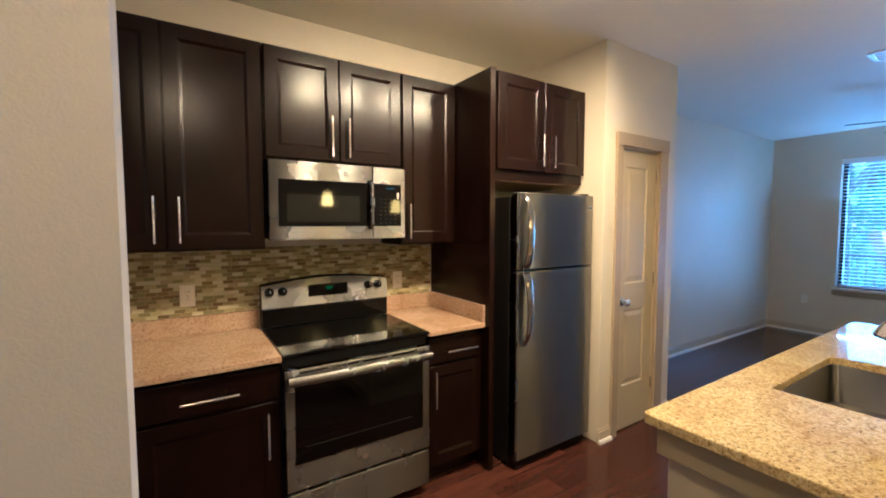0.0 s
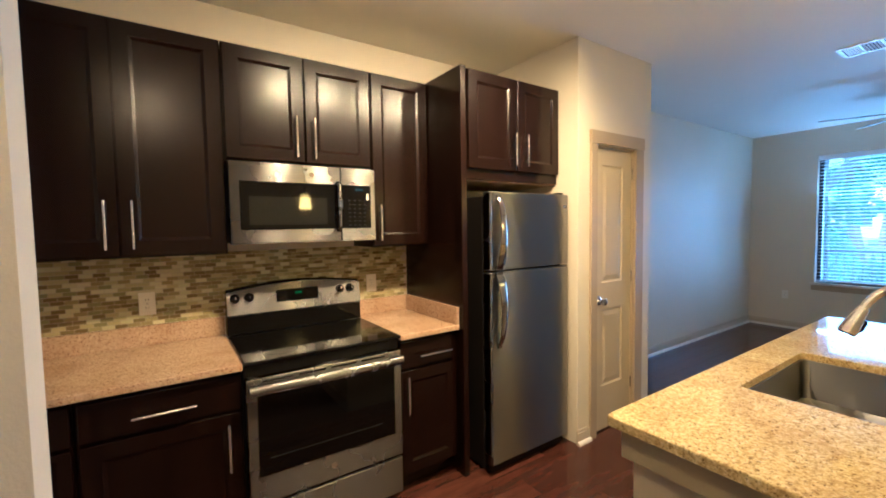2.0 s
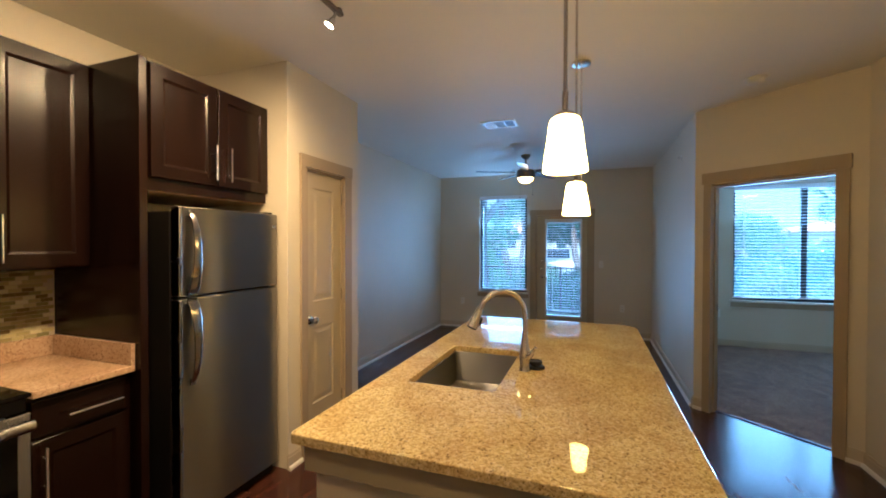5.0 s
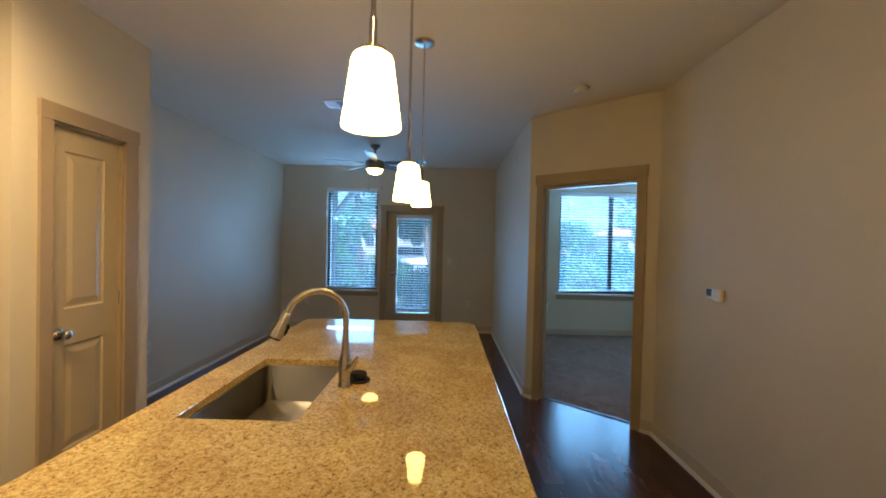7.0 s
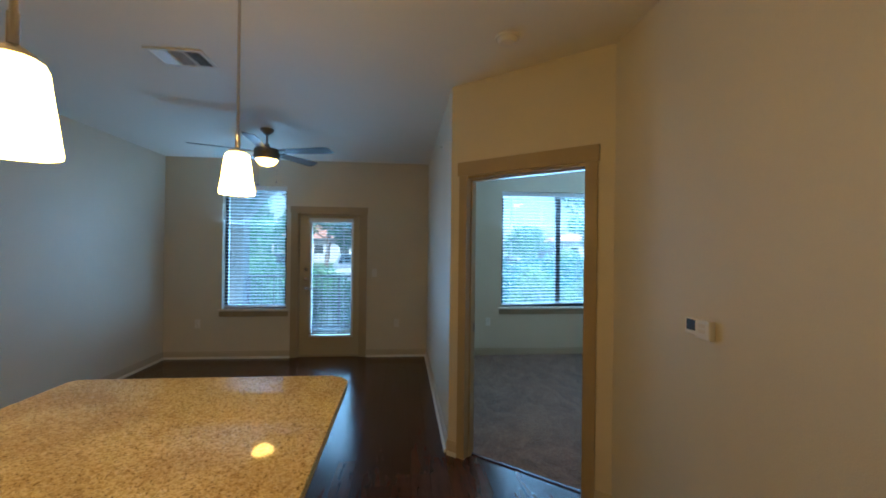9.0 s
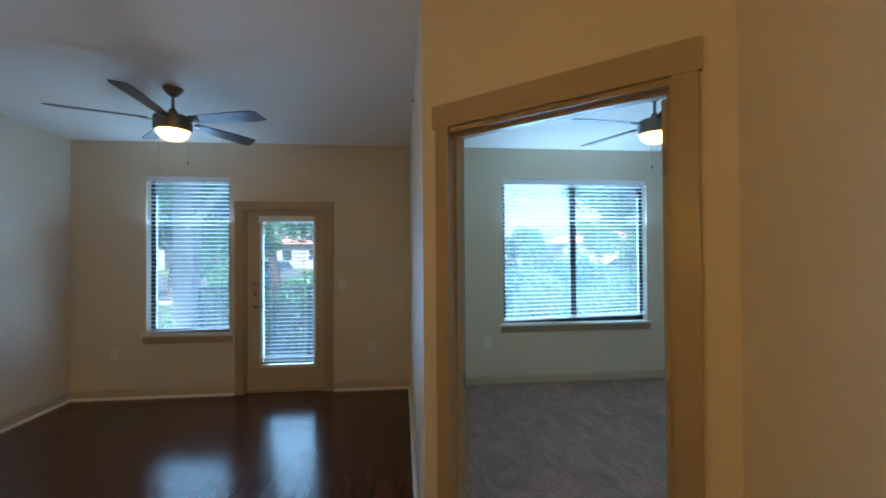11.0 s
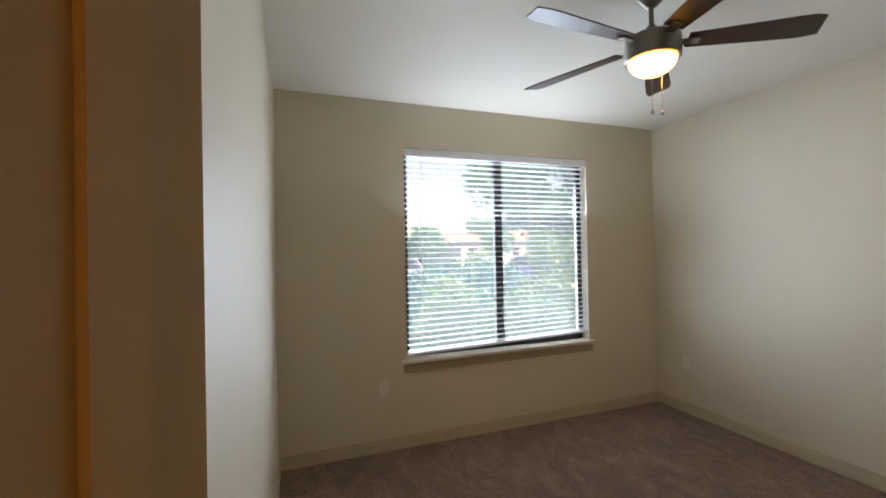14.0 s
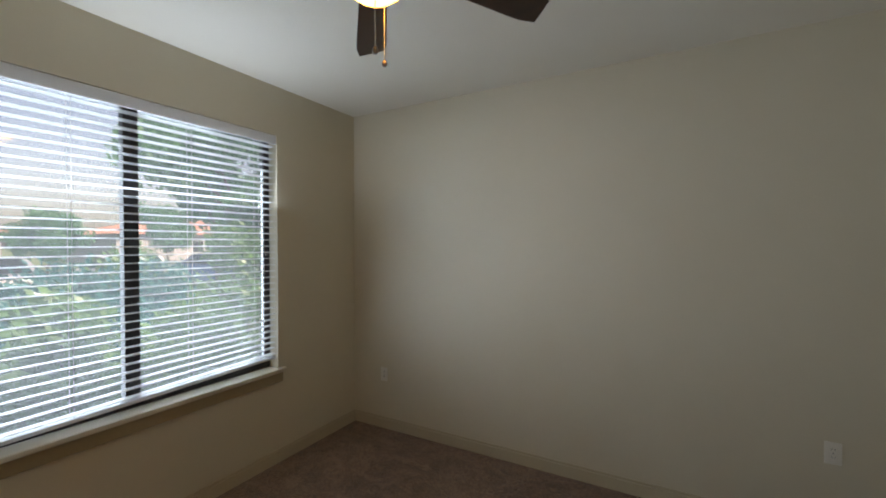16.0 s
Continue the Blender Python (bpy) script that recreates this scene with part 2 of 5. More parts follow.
M_STEEL_SIDE = steel("brushed_stainless_fridge", 0.31, 0.40, True, 0.02)
M_NICKEL = steel("brushed_nickel", 0.60, 0.24, True, 0.06)
M_CHROME = surf("chrome", (0.75, 0.74, 0.72), (0.8, 0.79, 0.77), 5, 0.09, 1.0, rvar=0.03)
M_BLACK = surf("black_glass", (0.002, 0.002, 0.002), (0.004, 0.0035, 0.0035), 2, 0.05, spec=0.26, rvar=0.015)
M_BLACKP = surf("black_enamel", (0.003, 0.0028, 0.0028), (0.005, 0.0045, 0.0042), 4, 0.12, bump=0.01, spec=0.25)
M_CASE = surf("black_textured_case", (0.006, 0.005, 0.005), (0.010, 0.009, 0.008), 30, 0.42, bump=0.06, fine=300, spec=0.3)
M_WINDOWMESH = surf("oven_window", (0.008, 0.008, 0.006), (0.012, 0.012, 0.010), 3, 0.05, rvar=0.01)
M_PLASTIC = surf("white_plastic", (0.72, 0.69, 0.62), (0.76, 0.73, 0.66), 5, 0.35)
M_PLATE = surf("almond_plastic", (0.66, 0.60, 0.49), (0.70, 0.64, 0.53), 5, 0.35)
M_SLAT = surf("white_blind", (0.82, 0.82, 0.81), (0.87, 0.87, 0.86), 2, 0.35, stretch=(4, 0.6, 4))
sn, sl = M_SLAT.node_tree.nodes, M_SLAT.node_tree.links
thin, both = sn.new("ShaderNodeBsdfTranslucent"), sn.new("ShaderNodeMixShader")
thin.inputs["Color"].default_value = (0.82, 0.86, 0.88, 1)
both.inputs["Fac"].default_value = 0.2
sl.new(sn["Principled BSDF"].outputs["BSDF"], both.inputs[1])
sl.new(thin.outputs["BSDF"], both.inputs[2])
sl.new(both.outputs["Shader"], sn["Material Output"].inputs["Surface"])
M_CORD = surf("blind_cord", (0.7, 0.7, 0.68), (0.8, 0.8, 0.78), 20, 0.8)
M_BRONZE = surf("dark_bronze", (0.018, 0.017, 0.018), (0.03, 0.028, 0.028), 5, 0.4, 0.3)
M_BLADE = surf("fan_blade_walnut", (0.030, 0.013, 0.009), (0.055, 0.025, 0.016), 3, 0.35, bump=0.05, fine=40, stretch=(1, 8, 8))
M_GUNMETAL = steel("antique_nickel", 0.26, 0.3, True, 0.2)
M_POLISH = surf("polished_steel", (0.40, 0.385, 0.36), (0.46, 0.445, 0.42), 5, 0.13, 1.0, rvar=0.04)
M_GLASS = clear_glass()
M_SHADE = glow("pendant_shade_glass", WARM, 5.8)
M_BOWL = glow("fan_light_glass", WARM, 3.3)
M_ENTRY = glow("entry_light_glass", (1.0, 0.54, 0.165), 13.5)
M_BULB = glow("halogen_bulb", (1.0, 0.66, 0.34), 20.0)
M_GREEN = glow("green_display", (0.06, 0.9, 0.12), 0.02, 0.01)
M_TEAL = glow("teal_display", (0.1, 0.7, 0.6), 0.012, 0.01)
M_INK = surf("grey_legend", (0.012, 0.012, 0.011), (0.018, 0.018, 0.016), 5, 0.4)
M_GROUT = surf("grout", (0.36, 0.31, 0.22), (0.42, 0.36, 0.26), 8, 0.85)
TONES = [(0.255, 0.215, 0.085), (0.38, 0.335, 0.15), (0.155, 0.115, 0.042), (0.46, 0.42, 0.225), (0.215, 0.20, 0.08), (0.32, 0.28, 0.12), (0.51, 0.46, 0.265), (0.185, 0.145, 0.055)]
M_TILE = island_tones("mosaic_tile", TONES, 0.16, True)
M_TILE_FAR = island_tones("mosaic_tile_run", TONES, 0.16, False)
M_CONCRETE = surf("patio_concrete", (0.30, 0.29, 0.27), (0.38, 0.37, 0.35), 2, 0.85, bump=0.3)
M_STUCCO = surf("stucco", (0.25, 0.245, 0.235), (0.30, 0.29, 0.28), 2, 0.9, bump=0.4, fine=60)
M_GRASS = surf("lawn", (0.035, 0.065, 0.018), (0.085, 0.12, 0.035), 1.5, 0.95, bump=0.6, fine=30)
M_ASPHALT = surf("asphalt", (0.045, 0.045, 0.047), (0.07, 0.07, 0.07), 1.2, 0.9, bump=0.4, fine=60)
M_LEAF = leaf_green("leaves", (0.03, 0.135, 0.05), (0.065, 0.20, 0.08))
# the teal base colour includes the sky's reflection on the glossy leaves
M_LEAF_B = leaf_green("glossy_shrub_leaves", (0.012, 0.115, 0.105), (0.03, 0.17, 0.155), 0.24)
M_LEAF_C = leaf_green("pale_shrub_leaves", (0.055, 0.165, 0.05), (0.10, 0.23, 0.075), 0.4)
M_BARK = surf("bark", (0.07, 0.05, 0.035), (0.13, 0.10, 0.075), 8, 0.95, bump=0.8, fine=30, stretch=(3, 3, 0.6))
M_ROOF = surf("clay_roof", (0.26, 0.12, 0.075), (0.36, 0.18, 0.11), 3, 0.85, bump=0.3)
M_PAINT_W = surf("white_car_paint", (0.74, 0.74, 0.74), (0.78, 0.78, 0.78), 2, 0.2, coat=0.6)
M_PAINT_B = surf("blue_car_paint", (0.03, 0.10, 0.22), (0.04, 0.13, 0.27), 2, 0.2, coat=0.6)
M_PAINT_S = surf("silver_car_paint", (0.40, 0.41, 0.42), (0.46, 0.47, 0.48), 2, 0.25, 0.5, coat=0.6)
M_RUBBER = surf("rubber", (0.012, 0.012, 0.012), (0.02, 0.02, 0.02), 8, 0.8)
M_TINT = surf("tinted_glass", (0.012, 0.016, 0.018), (0.02, 0.024, 0.026), 2, 0.05)


# ---------- mesh helpers ----------
def wm(o):
    m = Matrix()
    while o:
        m = o.matrix_basis @ m
        o = o.parent
    return m


def part(name, bm, material, parent=None, label="", smooth=False):
    """Link a bmesh, built in world places, as one mesh object under a thing or a part."""
    if parent is not None:
        bm.transform(wm(parent).inverted())
    me = bpy.data.meshes.new(name)
    bm.normal_update()
    bm.to_mesh(me)
    bm.free()
    me.materials.append(material)
    if smooth:
        for p in me.polygons:
            p.use_smooth = True
        me.set_sharp_from_angle(angle=radians(40))
    ob = new(name, me)
    if parent is not None:
        ob.parent = parent
    return tagged(ob, label) if label else ob


def thing(name, at, label, category, group="", rz=0):
    ob = new(name)
    ob.empty_display_size = 0.1
    ob.matrix_basis = pose(*at, 0, 0, rz)
    return tagged(ob, label, category, group)


def box(bm, x0, x1, y0, y1, z0, z1, bev=0.0, seg=1):
    r = bmesh.ops.create_cube(bm, size=1.0, matrix=Matrix.LocRotScale(((x0 + x1) / 2, (y0 + y1) / 2, (z0 + z1) / 2), None, (abs(x1 - x0), abs(y1 - y0), abs(z1 - z0))))
    if bev:
        edges = list({e for v in r["verts"] for e in v.link_edges})
        bmesh.ops.bevel(bm, geom=edges, offset=bev, segments=seg, affect="EDGES", profile=0.5)
    return bm


def boxes(*rows, bev=0.0, seg=1):
    bm = bmesh.new()
    for r in rows:
        box(bm, *r, bev=bev, seg=seg)
    return bm


def prism(bm, pts, z0, z1):
    """An upright prism over a plan polygon given anticlockwise."""
    lo, hi = [bm.verts.new((x, y, z0)) for x, y in pts], [bm.verts.new((x, y, z1)) for x, y in pts]
    bm.faces.new(lo[::-1])
    bm.faces.new(hi)
    for i in range(len(pts)):
        j = (i + 1) % len(pts)
        bm.faces.new((lo[i], lo[j], hi[j], hi[i]))
    return bm


def lathe(profile, at, seg=32, axis="z", bm=None, caps=True):
    """A turned solid: rows of radius and height along the axis."""
    bm = bm or bmesh.new()
    turn = {"z": Matrix(), "x": Matrix.Rotation(radians(90), 4, "Y"), "y": Matrix.Rotation(radians(-90), 4, "X"), "-y": Matrix.Rotation(radians(90), 4, "X"), "-x": Matrix.Rotation(radians(-90), 4, "Y")}[axis]
    m = Matrix.Translation(at) @ turn
    rings = []
    for r, h in profile:
        if r < 1e-6:
            rings.append([bm.verts.new(m @ Vector((0, 0, h)))])
        else:
            rings.append([bm.verts.new(m @ Vector((r * math.cos(2 * math.pi * k / seg), r * math.sin(2 * math.pi * k / seg), h))) for k in range(seg)])
    for a, b in zip(rings, rings[1:]):
        for k in range(seg):
            j = (k + 1) % seg
            f = [a[k % len(a)], a[j % len(a)], b[j % len(b)], b[k % len(b)]]
            f = list(dict.fromkeys(f))
            if len(f) > 2:
                bm.faces.new(f)
    for ring, flip in ((rings[0], True), (rings[-1], False)):
        if caps and len(ring) > 2:
            bm.faces.new(ring[::-1] if flip else ring)
    return bm


def tube(path, radius, seg=12, bm=None):
    """A round bar swept along points; radius may be a list."""
    bm = bm or bmesh.new()
    pts = [Vector(p) for p in path]
    rad = radius if isinstance(radius, (list, tuple)) else [radius] * len(pts)
    rings, side = [], None
    for i, p in enumerate(pts):
        d = (pts[min(i + 1, len(pts) - 1)] - pts[max(i - 1, 0)]).normalized()
        if side is None:
            side = d.orthogonal().normalized()
        side = (side - d * side.dot(d)).normalized()
        up = d.cross(side)
        rings.append([bm.verts.new(p + rad[i] * (math.cos(2 * math.pi * k / seg) * side + math.sin(2 * math.pi * k / seg) * up)) for k in range(seg)])
    for a, b in zip(rings, rings[1:]):
        for k in range(seg):
            j = (k + 1) % seg
            bm.faces.new((a[k], a[j], b[j], b[k]))
    bm.faces.new(rings[0][::-1])
    bm.faces.new(rings[-1])
    return bm


def slab_wall(name, along, face0, face1, a0, a1, z1, holes):
    """A wall between two planes, from a0 to a1 along 'x' or 'y', with rectangular openings (a, b, z low, z high) right through it."""
    bm = bmesh.new()

    def add(p, q, lo, hi):
        if q - p > 1e-4 and hi - lo > 1e-4:
            box(bm, *((p, q, face0, face1) if along == "x" else (face0, face1, p, q)), lo, hi)

    at = a0
    for p, q, lo, hi in sorted(holes):
        add(at, p, 0, z1)
        add(p, q, 0, lo)
        add(p, q, hi, z1)
        at = q
    add(at, a1, 0, z1)
    return tagged(part(name, bm, M_WALL), "painted beige drywall wall with light orange-peel texture", "wall", kind="structure")


def plan_wall(name, *polys):
    bm = bmesh.new()
    for pts, lo, hi in polys:
        prism(bm, pts, lo, hi)
    return tagged(part(name, bm, M_WALL), "painted beige drywall wall with light orange-peel texture", "wall", kind="structure")


# the diagonal wall: u runs along it, v out of it towards the kitchen
DA = radians(48.6)
DBX, DBY = 3.825, -1.672


def dg(u, v):
    e = u - 1.522
    return (DBX + e * math.cos(DA) - v * math.sin(DA), DBY + e * math.sin(DA) + v * math.cos(DA))


def dg_at(v, y):
    """The point at height y of the plan on the line that runs v off the diagonal wall's face."""
    x0, y0 = dg(1.522, v)
    return (x0 + (y - y0) / math.tan(DA), y)


def dg_box(bm, u0, u1, v0, v1, z0, z1):
    return prism(bm, [dg(u0, v0), dg(u1, v0), dg(u1, v1), dg(u0, v1)], z0, z1)


def dgb(*rows):
    bm = bmesh.new()
    for r in rows:
        dg_box(bm, *r)
    return bm


# ---------- structure ----------
XE, YN, YK, YS, YBN, YBS, YH, XW = 7.31, 2.64, 2.73, -0.878, -1.0, -4.505, -1.74, -2.6
PX0, PX1, PY = 2.393, 3.26, 1.905
WIN1 = (1.06, 1.90, 0.665, 2.35)
WIN2 = (-3.69, -1.945, 0.685, 2.36)
PDOOR = (0.055, 0.915, 0.0, 1.985)
PANTRY = (2.575, 3.045, 0.0, 2.04)
DU0, DU1, DZ = 1.586, 2.455, 2.035

wall_kitchen = slab_wall("wall_north", "x", YK, YK + 0.12, XW, PX0 + 0.1, CEIL, [])
slab_wall("wall_pantry_front", "x", PY, PY + 0.1, PX0, PX1, CEIL, [PANTRY])
slab_wall("wall_pantry_west", "y", PX0, PX0 + 0.1, PY + 0.1, YK, CEIL, [])
slab_wall("wall_pantry_east", "y", PX1 - 0.1, PX1, PY + 0.1, YK + 0.12, CEIL, [])
slab_wall("wall_pantry_back", "x", YK, YK + 0.12, PX0 + 0.1, PX1 - 0.1, CEIL, [])
slab_wall("wall_living_north", "x", YN, YN + 0.12, PX1, XE, CEIL, [])
wall_east = slab_wall("wall_east", "y", XE, XE + 0.15, YBS - 0.12, YN + 0.12, CEIL, [WIN1, PDOOR, WIN2])
plan_wall("wall_living_south", ([dg_at(-0.12, YBN), (XE, YBN), (XE, YS), dg_at(0, YS)], 0, CEIL))
plan_wall("wall_diagonal", ([dg(DU1, -0.12), dg_at(-0.12, YBN), dg_at(0, YS), dg(DU1, 0)], 0, CEIL), ([dg_at(-0.12, YH - 0.12), dg(DU0, -0.12), dg(DU0, 0), dg_at(0, YH)], 0, CEIL), ([dg(DU0, -0.12), dg(DU1, -0.12), dg(DU1, 0), dg(DU0, 0)], DZ, CEIL))
plan_wall("wall_hall_south", ([(XW, YH - 0.12), dg_at(-0.12, YH - 0.12), dg_at(0, YH), (XW, YH)], 0, CEIL))
slab_wall("wall_entry_stub", "x", 1.15, 1.27, XW, -0.079, CEIL, [])
slab_wall("wall_kitchen_west", "y", -0.74, -0.62, 1.27, YK, CEIL, [])
slab_wall("wall_west", "y", XW - 0.12, XW, YH - 0.12, YK + 0.12, CEIL, [])
slab_wall("wall_bedroom_west", "y", 2.9, 3.0, YBS - 0.12, YH - 0.12, CEIL, [])
slab_wall("wall_bedroom_south", "x", YBS - 0.12, YBS, 3.0, XE, CEIL, [])
ceiling = tagged(part("ceiling", boxes((XW - 0.12, XE + 0.15, YBS - 0.12, YK + 0.12, CEIL, CEIL + 0.15)), M_CEIL), "beige painted ceiling with orange-peel texture", "ceiling", kind="structure")
floor = tagged(part("floor", boxes((XW - 0.12, XE + 0.15, YBS - 0.12, YK + 0.12, -0.16, -0.008)), M_SUB), "dark cherry hardwood plank floor", "floor", kind="structure")
bm = bmesh.new()
prism(bm, [(3.0, YBS), (XE, YBS), (XE, YBN), dg_at(-0.12, YBN), dg(DU1, -0.12), dg(DU1, -0.105), dg(DU0, -0.105), dg(DU0, -0.12), dg_at(-0.12, YH - 0.12), (3.0, YH - 0.12)], -0.008, 0.006)
tagged(part("carpet", bm, M_CARPET), "taupe brown cut-pile carpet with vacuum marks", "carpet", kind="structure")
bm = bmesh.new()
dg_box(bm, DU0, DU1, -0.105, -0.085, -0.006, 0.008)
tagged(part("threshold", bm, M_BLADE), "dark wooden strip between plank floor and carpet", "threshold", kind="structure")


def baseboard(name, along, face, out, a0, a1, shoe=True):
    """A flat board with an eased cap along a wall; out: the way it stands off the wall. On the planks a pale shoe moulding runs at its foot."""
    rows = [(0.0, 0.082, 0.014), (0.082, 0.1, 0.009)]
    bm = bmesh.new()
    for lo, hi, d in rows:
        p, q = sorted((face, face + out * d))
        box(bm, *((a0, a1, p, q) if along == "x" else (p, q, a0, a1)), lo, hi, bev=0.002)
    board = tagged(part(name, bm, M_BASE), "cream painted wooden baseboard", "baseboard", kind="structure")
    if shoe:
        bm = bmesh.new()
        ring = [(0.0, 0.0), (0.017, 0.0), (0.0165, 0.009), (0.0125, 0.018), (0.006, 0.0235), (0.0, 0.025)]
        ends = [[bm.verts.new((u, face + out * (0.0145 + d), z) if along == "x" else (face + out * (0.0145 + d), u, z)) for d, z in ring] for u in (a0, a1)]
        bm.faces.new(ends[0])
        bm.faces.new(ends[1][::-1])
        for k in range(len(ring)):
            j = (k + 1) % len(ring)
            bm.faces.new((ends[0][j], ends[0][k], ends[1][k], ends[1][j]))
        bmesh.ops.recalc_face_normals(bm, faces=bm.faces)
        part("shoe_moulding", bm, M_SHOE, board, "off-white quarter-round moulding")
    return board


baseboard("baseboard", "x", YN, -1, PX1, XE - 0.014)
baseboard("baseboard", "y", XE, -1, 1.003, YN)
baseboard("baseboard", "y", XE, -1, YS, -0.033)
baseboard("baseboard", "x", YS, 1, dg_at(0, YS)[0] + 0.01, XE - 0.014)
baseboard("baseboard", "x", YH, 1, XW, dg_at(0, YH)[0])
baseboard("baseboard", "y", XE, -1, YBS, YBN, False)
baseboard("baseboard", "x", YBS, 1, 3.0, XE - 0.014, False)
baseboard("baseboard", "x", YBN, -1, dg_at(-0.12, YBN)[0] + 0.01, XE - 0.014, False)
baseboard("baseboard", "x", PY, -1, PX0 - 0.014, 2.515)
baseboard("baseboard", "x", PY, -1, 3.138, PX1)
baseboard("baseboard", "y", PX1, 1, PY, YN)
baseboard("baseboard", "x", 1.15, -1, XW, -0.079)
baseboard("baseboard", "y", -0.079, 1, 1.136, 1.27)
for a, b in ((1.43, DU0 - 0.062), (DU1 + 0.043, 2.575)):
    bm = bmesh.new()
    dg_box(bm, a, b, 0, 0.014, 0, 0.088)
    dg_box(bm, a, b, 0, 0.009, 0.088, 0.1)
    board = tagged(part("baseboard", bm, M_BASE), "cream painted wooden baseboard", "baseboard", kind="structure")
    part("shoe_moulding", dgb((a, b, 0.0145, 0.030, 0, 0.016), (a, b, 0.0145, 0.024, 0.016, 0.025)), M_SHOE, board, "off-white quarter-round moulding")


def casing(name, side_l, side_r, head, jambs):
    """Trim round an opening: two legs, a head that overhangs them, and the jamb lining."""
    t = tagged(thing(name, (0, 0, 0), "", ""), "tan painted flat wooden door casing with overhanging head", "door frame", kind="structure")
    part("casing_leg", side_l, M_TRIM, t)
    part("casing_leg", side_r, M_TRIM, t)
    part("casing_head", head, M_TRIM, t)
    part("jamb", jambs, M_TRIM, t)
    return t


# bedroom doorway
casing("door_frame_1", dgb((DU0 - 0.061, DU0 + 0.011, 0.001, 0.019, 0, DZ + 0.002)), dgb((DU1 - 0.023, DU1 + 0.041, 0.001, 0.019, 0, DZ + 0.002)), dgb((DU0 - 0.071, DU1 + 0.054, 0.001, 0.024, DZ + 0.002, DZ + 0.1)),
       dgb((DU0 - 0.001, DU0 + 0.018, -0.121, 0.0, 0, DZ), (DU1 - 0.018, DU1 + 0.001, -0.121, 0.0, 0, DZ), (DU0, DU1, -0.121, 0.0, DZ - 0.018, DZ + 0.001), (DU0 + 0.018, DU0 + 0.030, -0.078, -0.044, 0, DZ - 0.018), (DU1 - 0.030, DU1 - 0.018, -0.078, -0.044, 0, DZ - 0.018), (DU0 + 0.018, DU1 - 0.018, -0.085, -0.045, DZ - 0.03, DZ - 0.018)))
strike = dgb((DU1 - 0.0205, DU1 - 0.018, -0.118, -0.088, 0.90, 0.965))
tagged(part("strike_plate", strike, M_GUNMETAL), "small dark metal strike plate set in a door jamb", "strike plate")
# inner casing of the bedroom doorway
for a, b in ((DU0 - 0.08, DU0 + 0.004), (DU1 + 0.001, DU1 + 0.07)):
    tagged(part("trim", dgb((a, b, -0.138, -0.121, 0.008, DZ + 0.09)), M_TRIM), "tan painted flat wooden door casing", "trim", kind="structure")
# pantry
X0, X1 = PANTRY[0], PANTRY[1]
casing("door_frame_2", boxes((X0 - 0.062, X0 + 0.004, PY - 0.018, PY - 0.001, 0, 2.043)), boxes((X1 - 0.004, X1 + 0.094, PY - 0.018, PY - 0.001, 0, 2.043)), boxes((X0 - 0.066, X1 + 0.098, PY - 0.023, PY - 0.001, 2.043, 2.128)),
       boxes((X0 - 0.001, X0 + 0.014, PY, PY + 0.1, 0, 2.04), (X1 - 0.014, X1 + 0.001, PY, PY + 0.1, 0, 2.04), (X0, X1, PY, PY + 0.1, 2.026, 2.041)))
# patio
Y0, Y1 = PDOOR[0], PDOOR[1]
casing("door_frame_3", boxes((XE - 0.018, XE - 0.001, Y0 - 0.085, Y0 + 0.004, 0, 1.988)), boxes((XE - 0.018, XE - 0.001, Y1 - 0.004, Y1 + 0.085, 0, 1.988)), boxes((XE - 0.023, XE - 0.001, Y0 - 0.094, Y1 + 0.094, 1.988, 2.078)),
       boxes((XE, XE + 0.151, Y0 - 0.001, Y0 + 0.02, 0, 1.985), (XE, XE + 0.151, Y1 - 0.02, Y1 + 0.001, 0, 1.985), (XE, XE + 0.151, Y0, Y1, 1.965, 1.986), (XE + 0.02, XE + 0.15, Y0 + 0.02, Y1 - 0.02, 0.0, 0.022)))


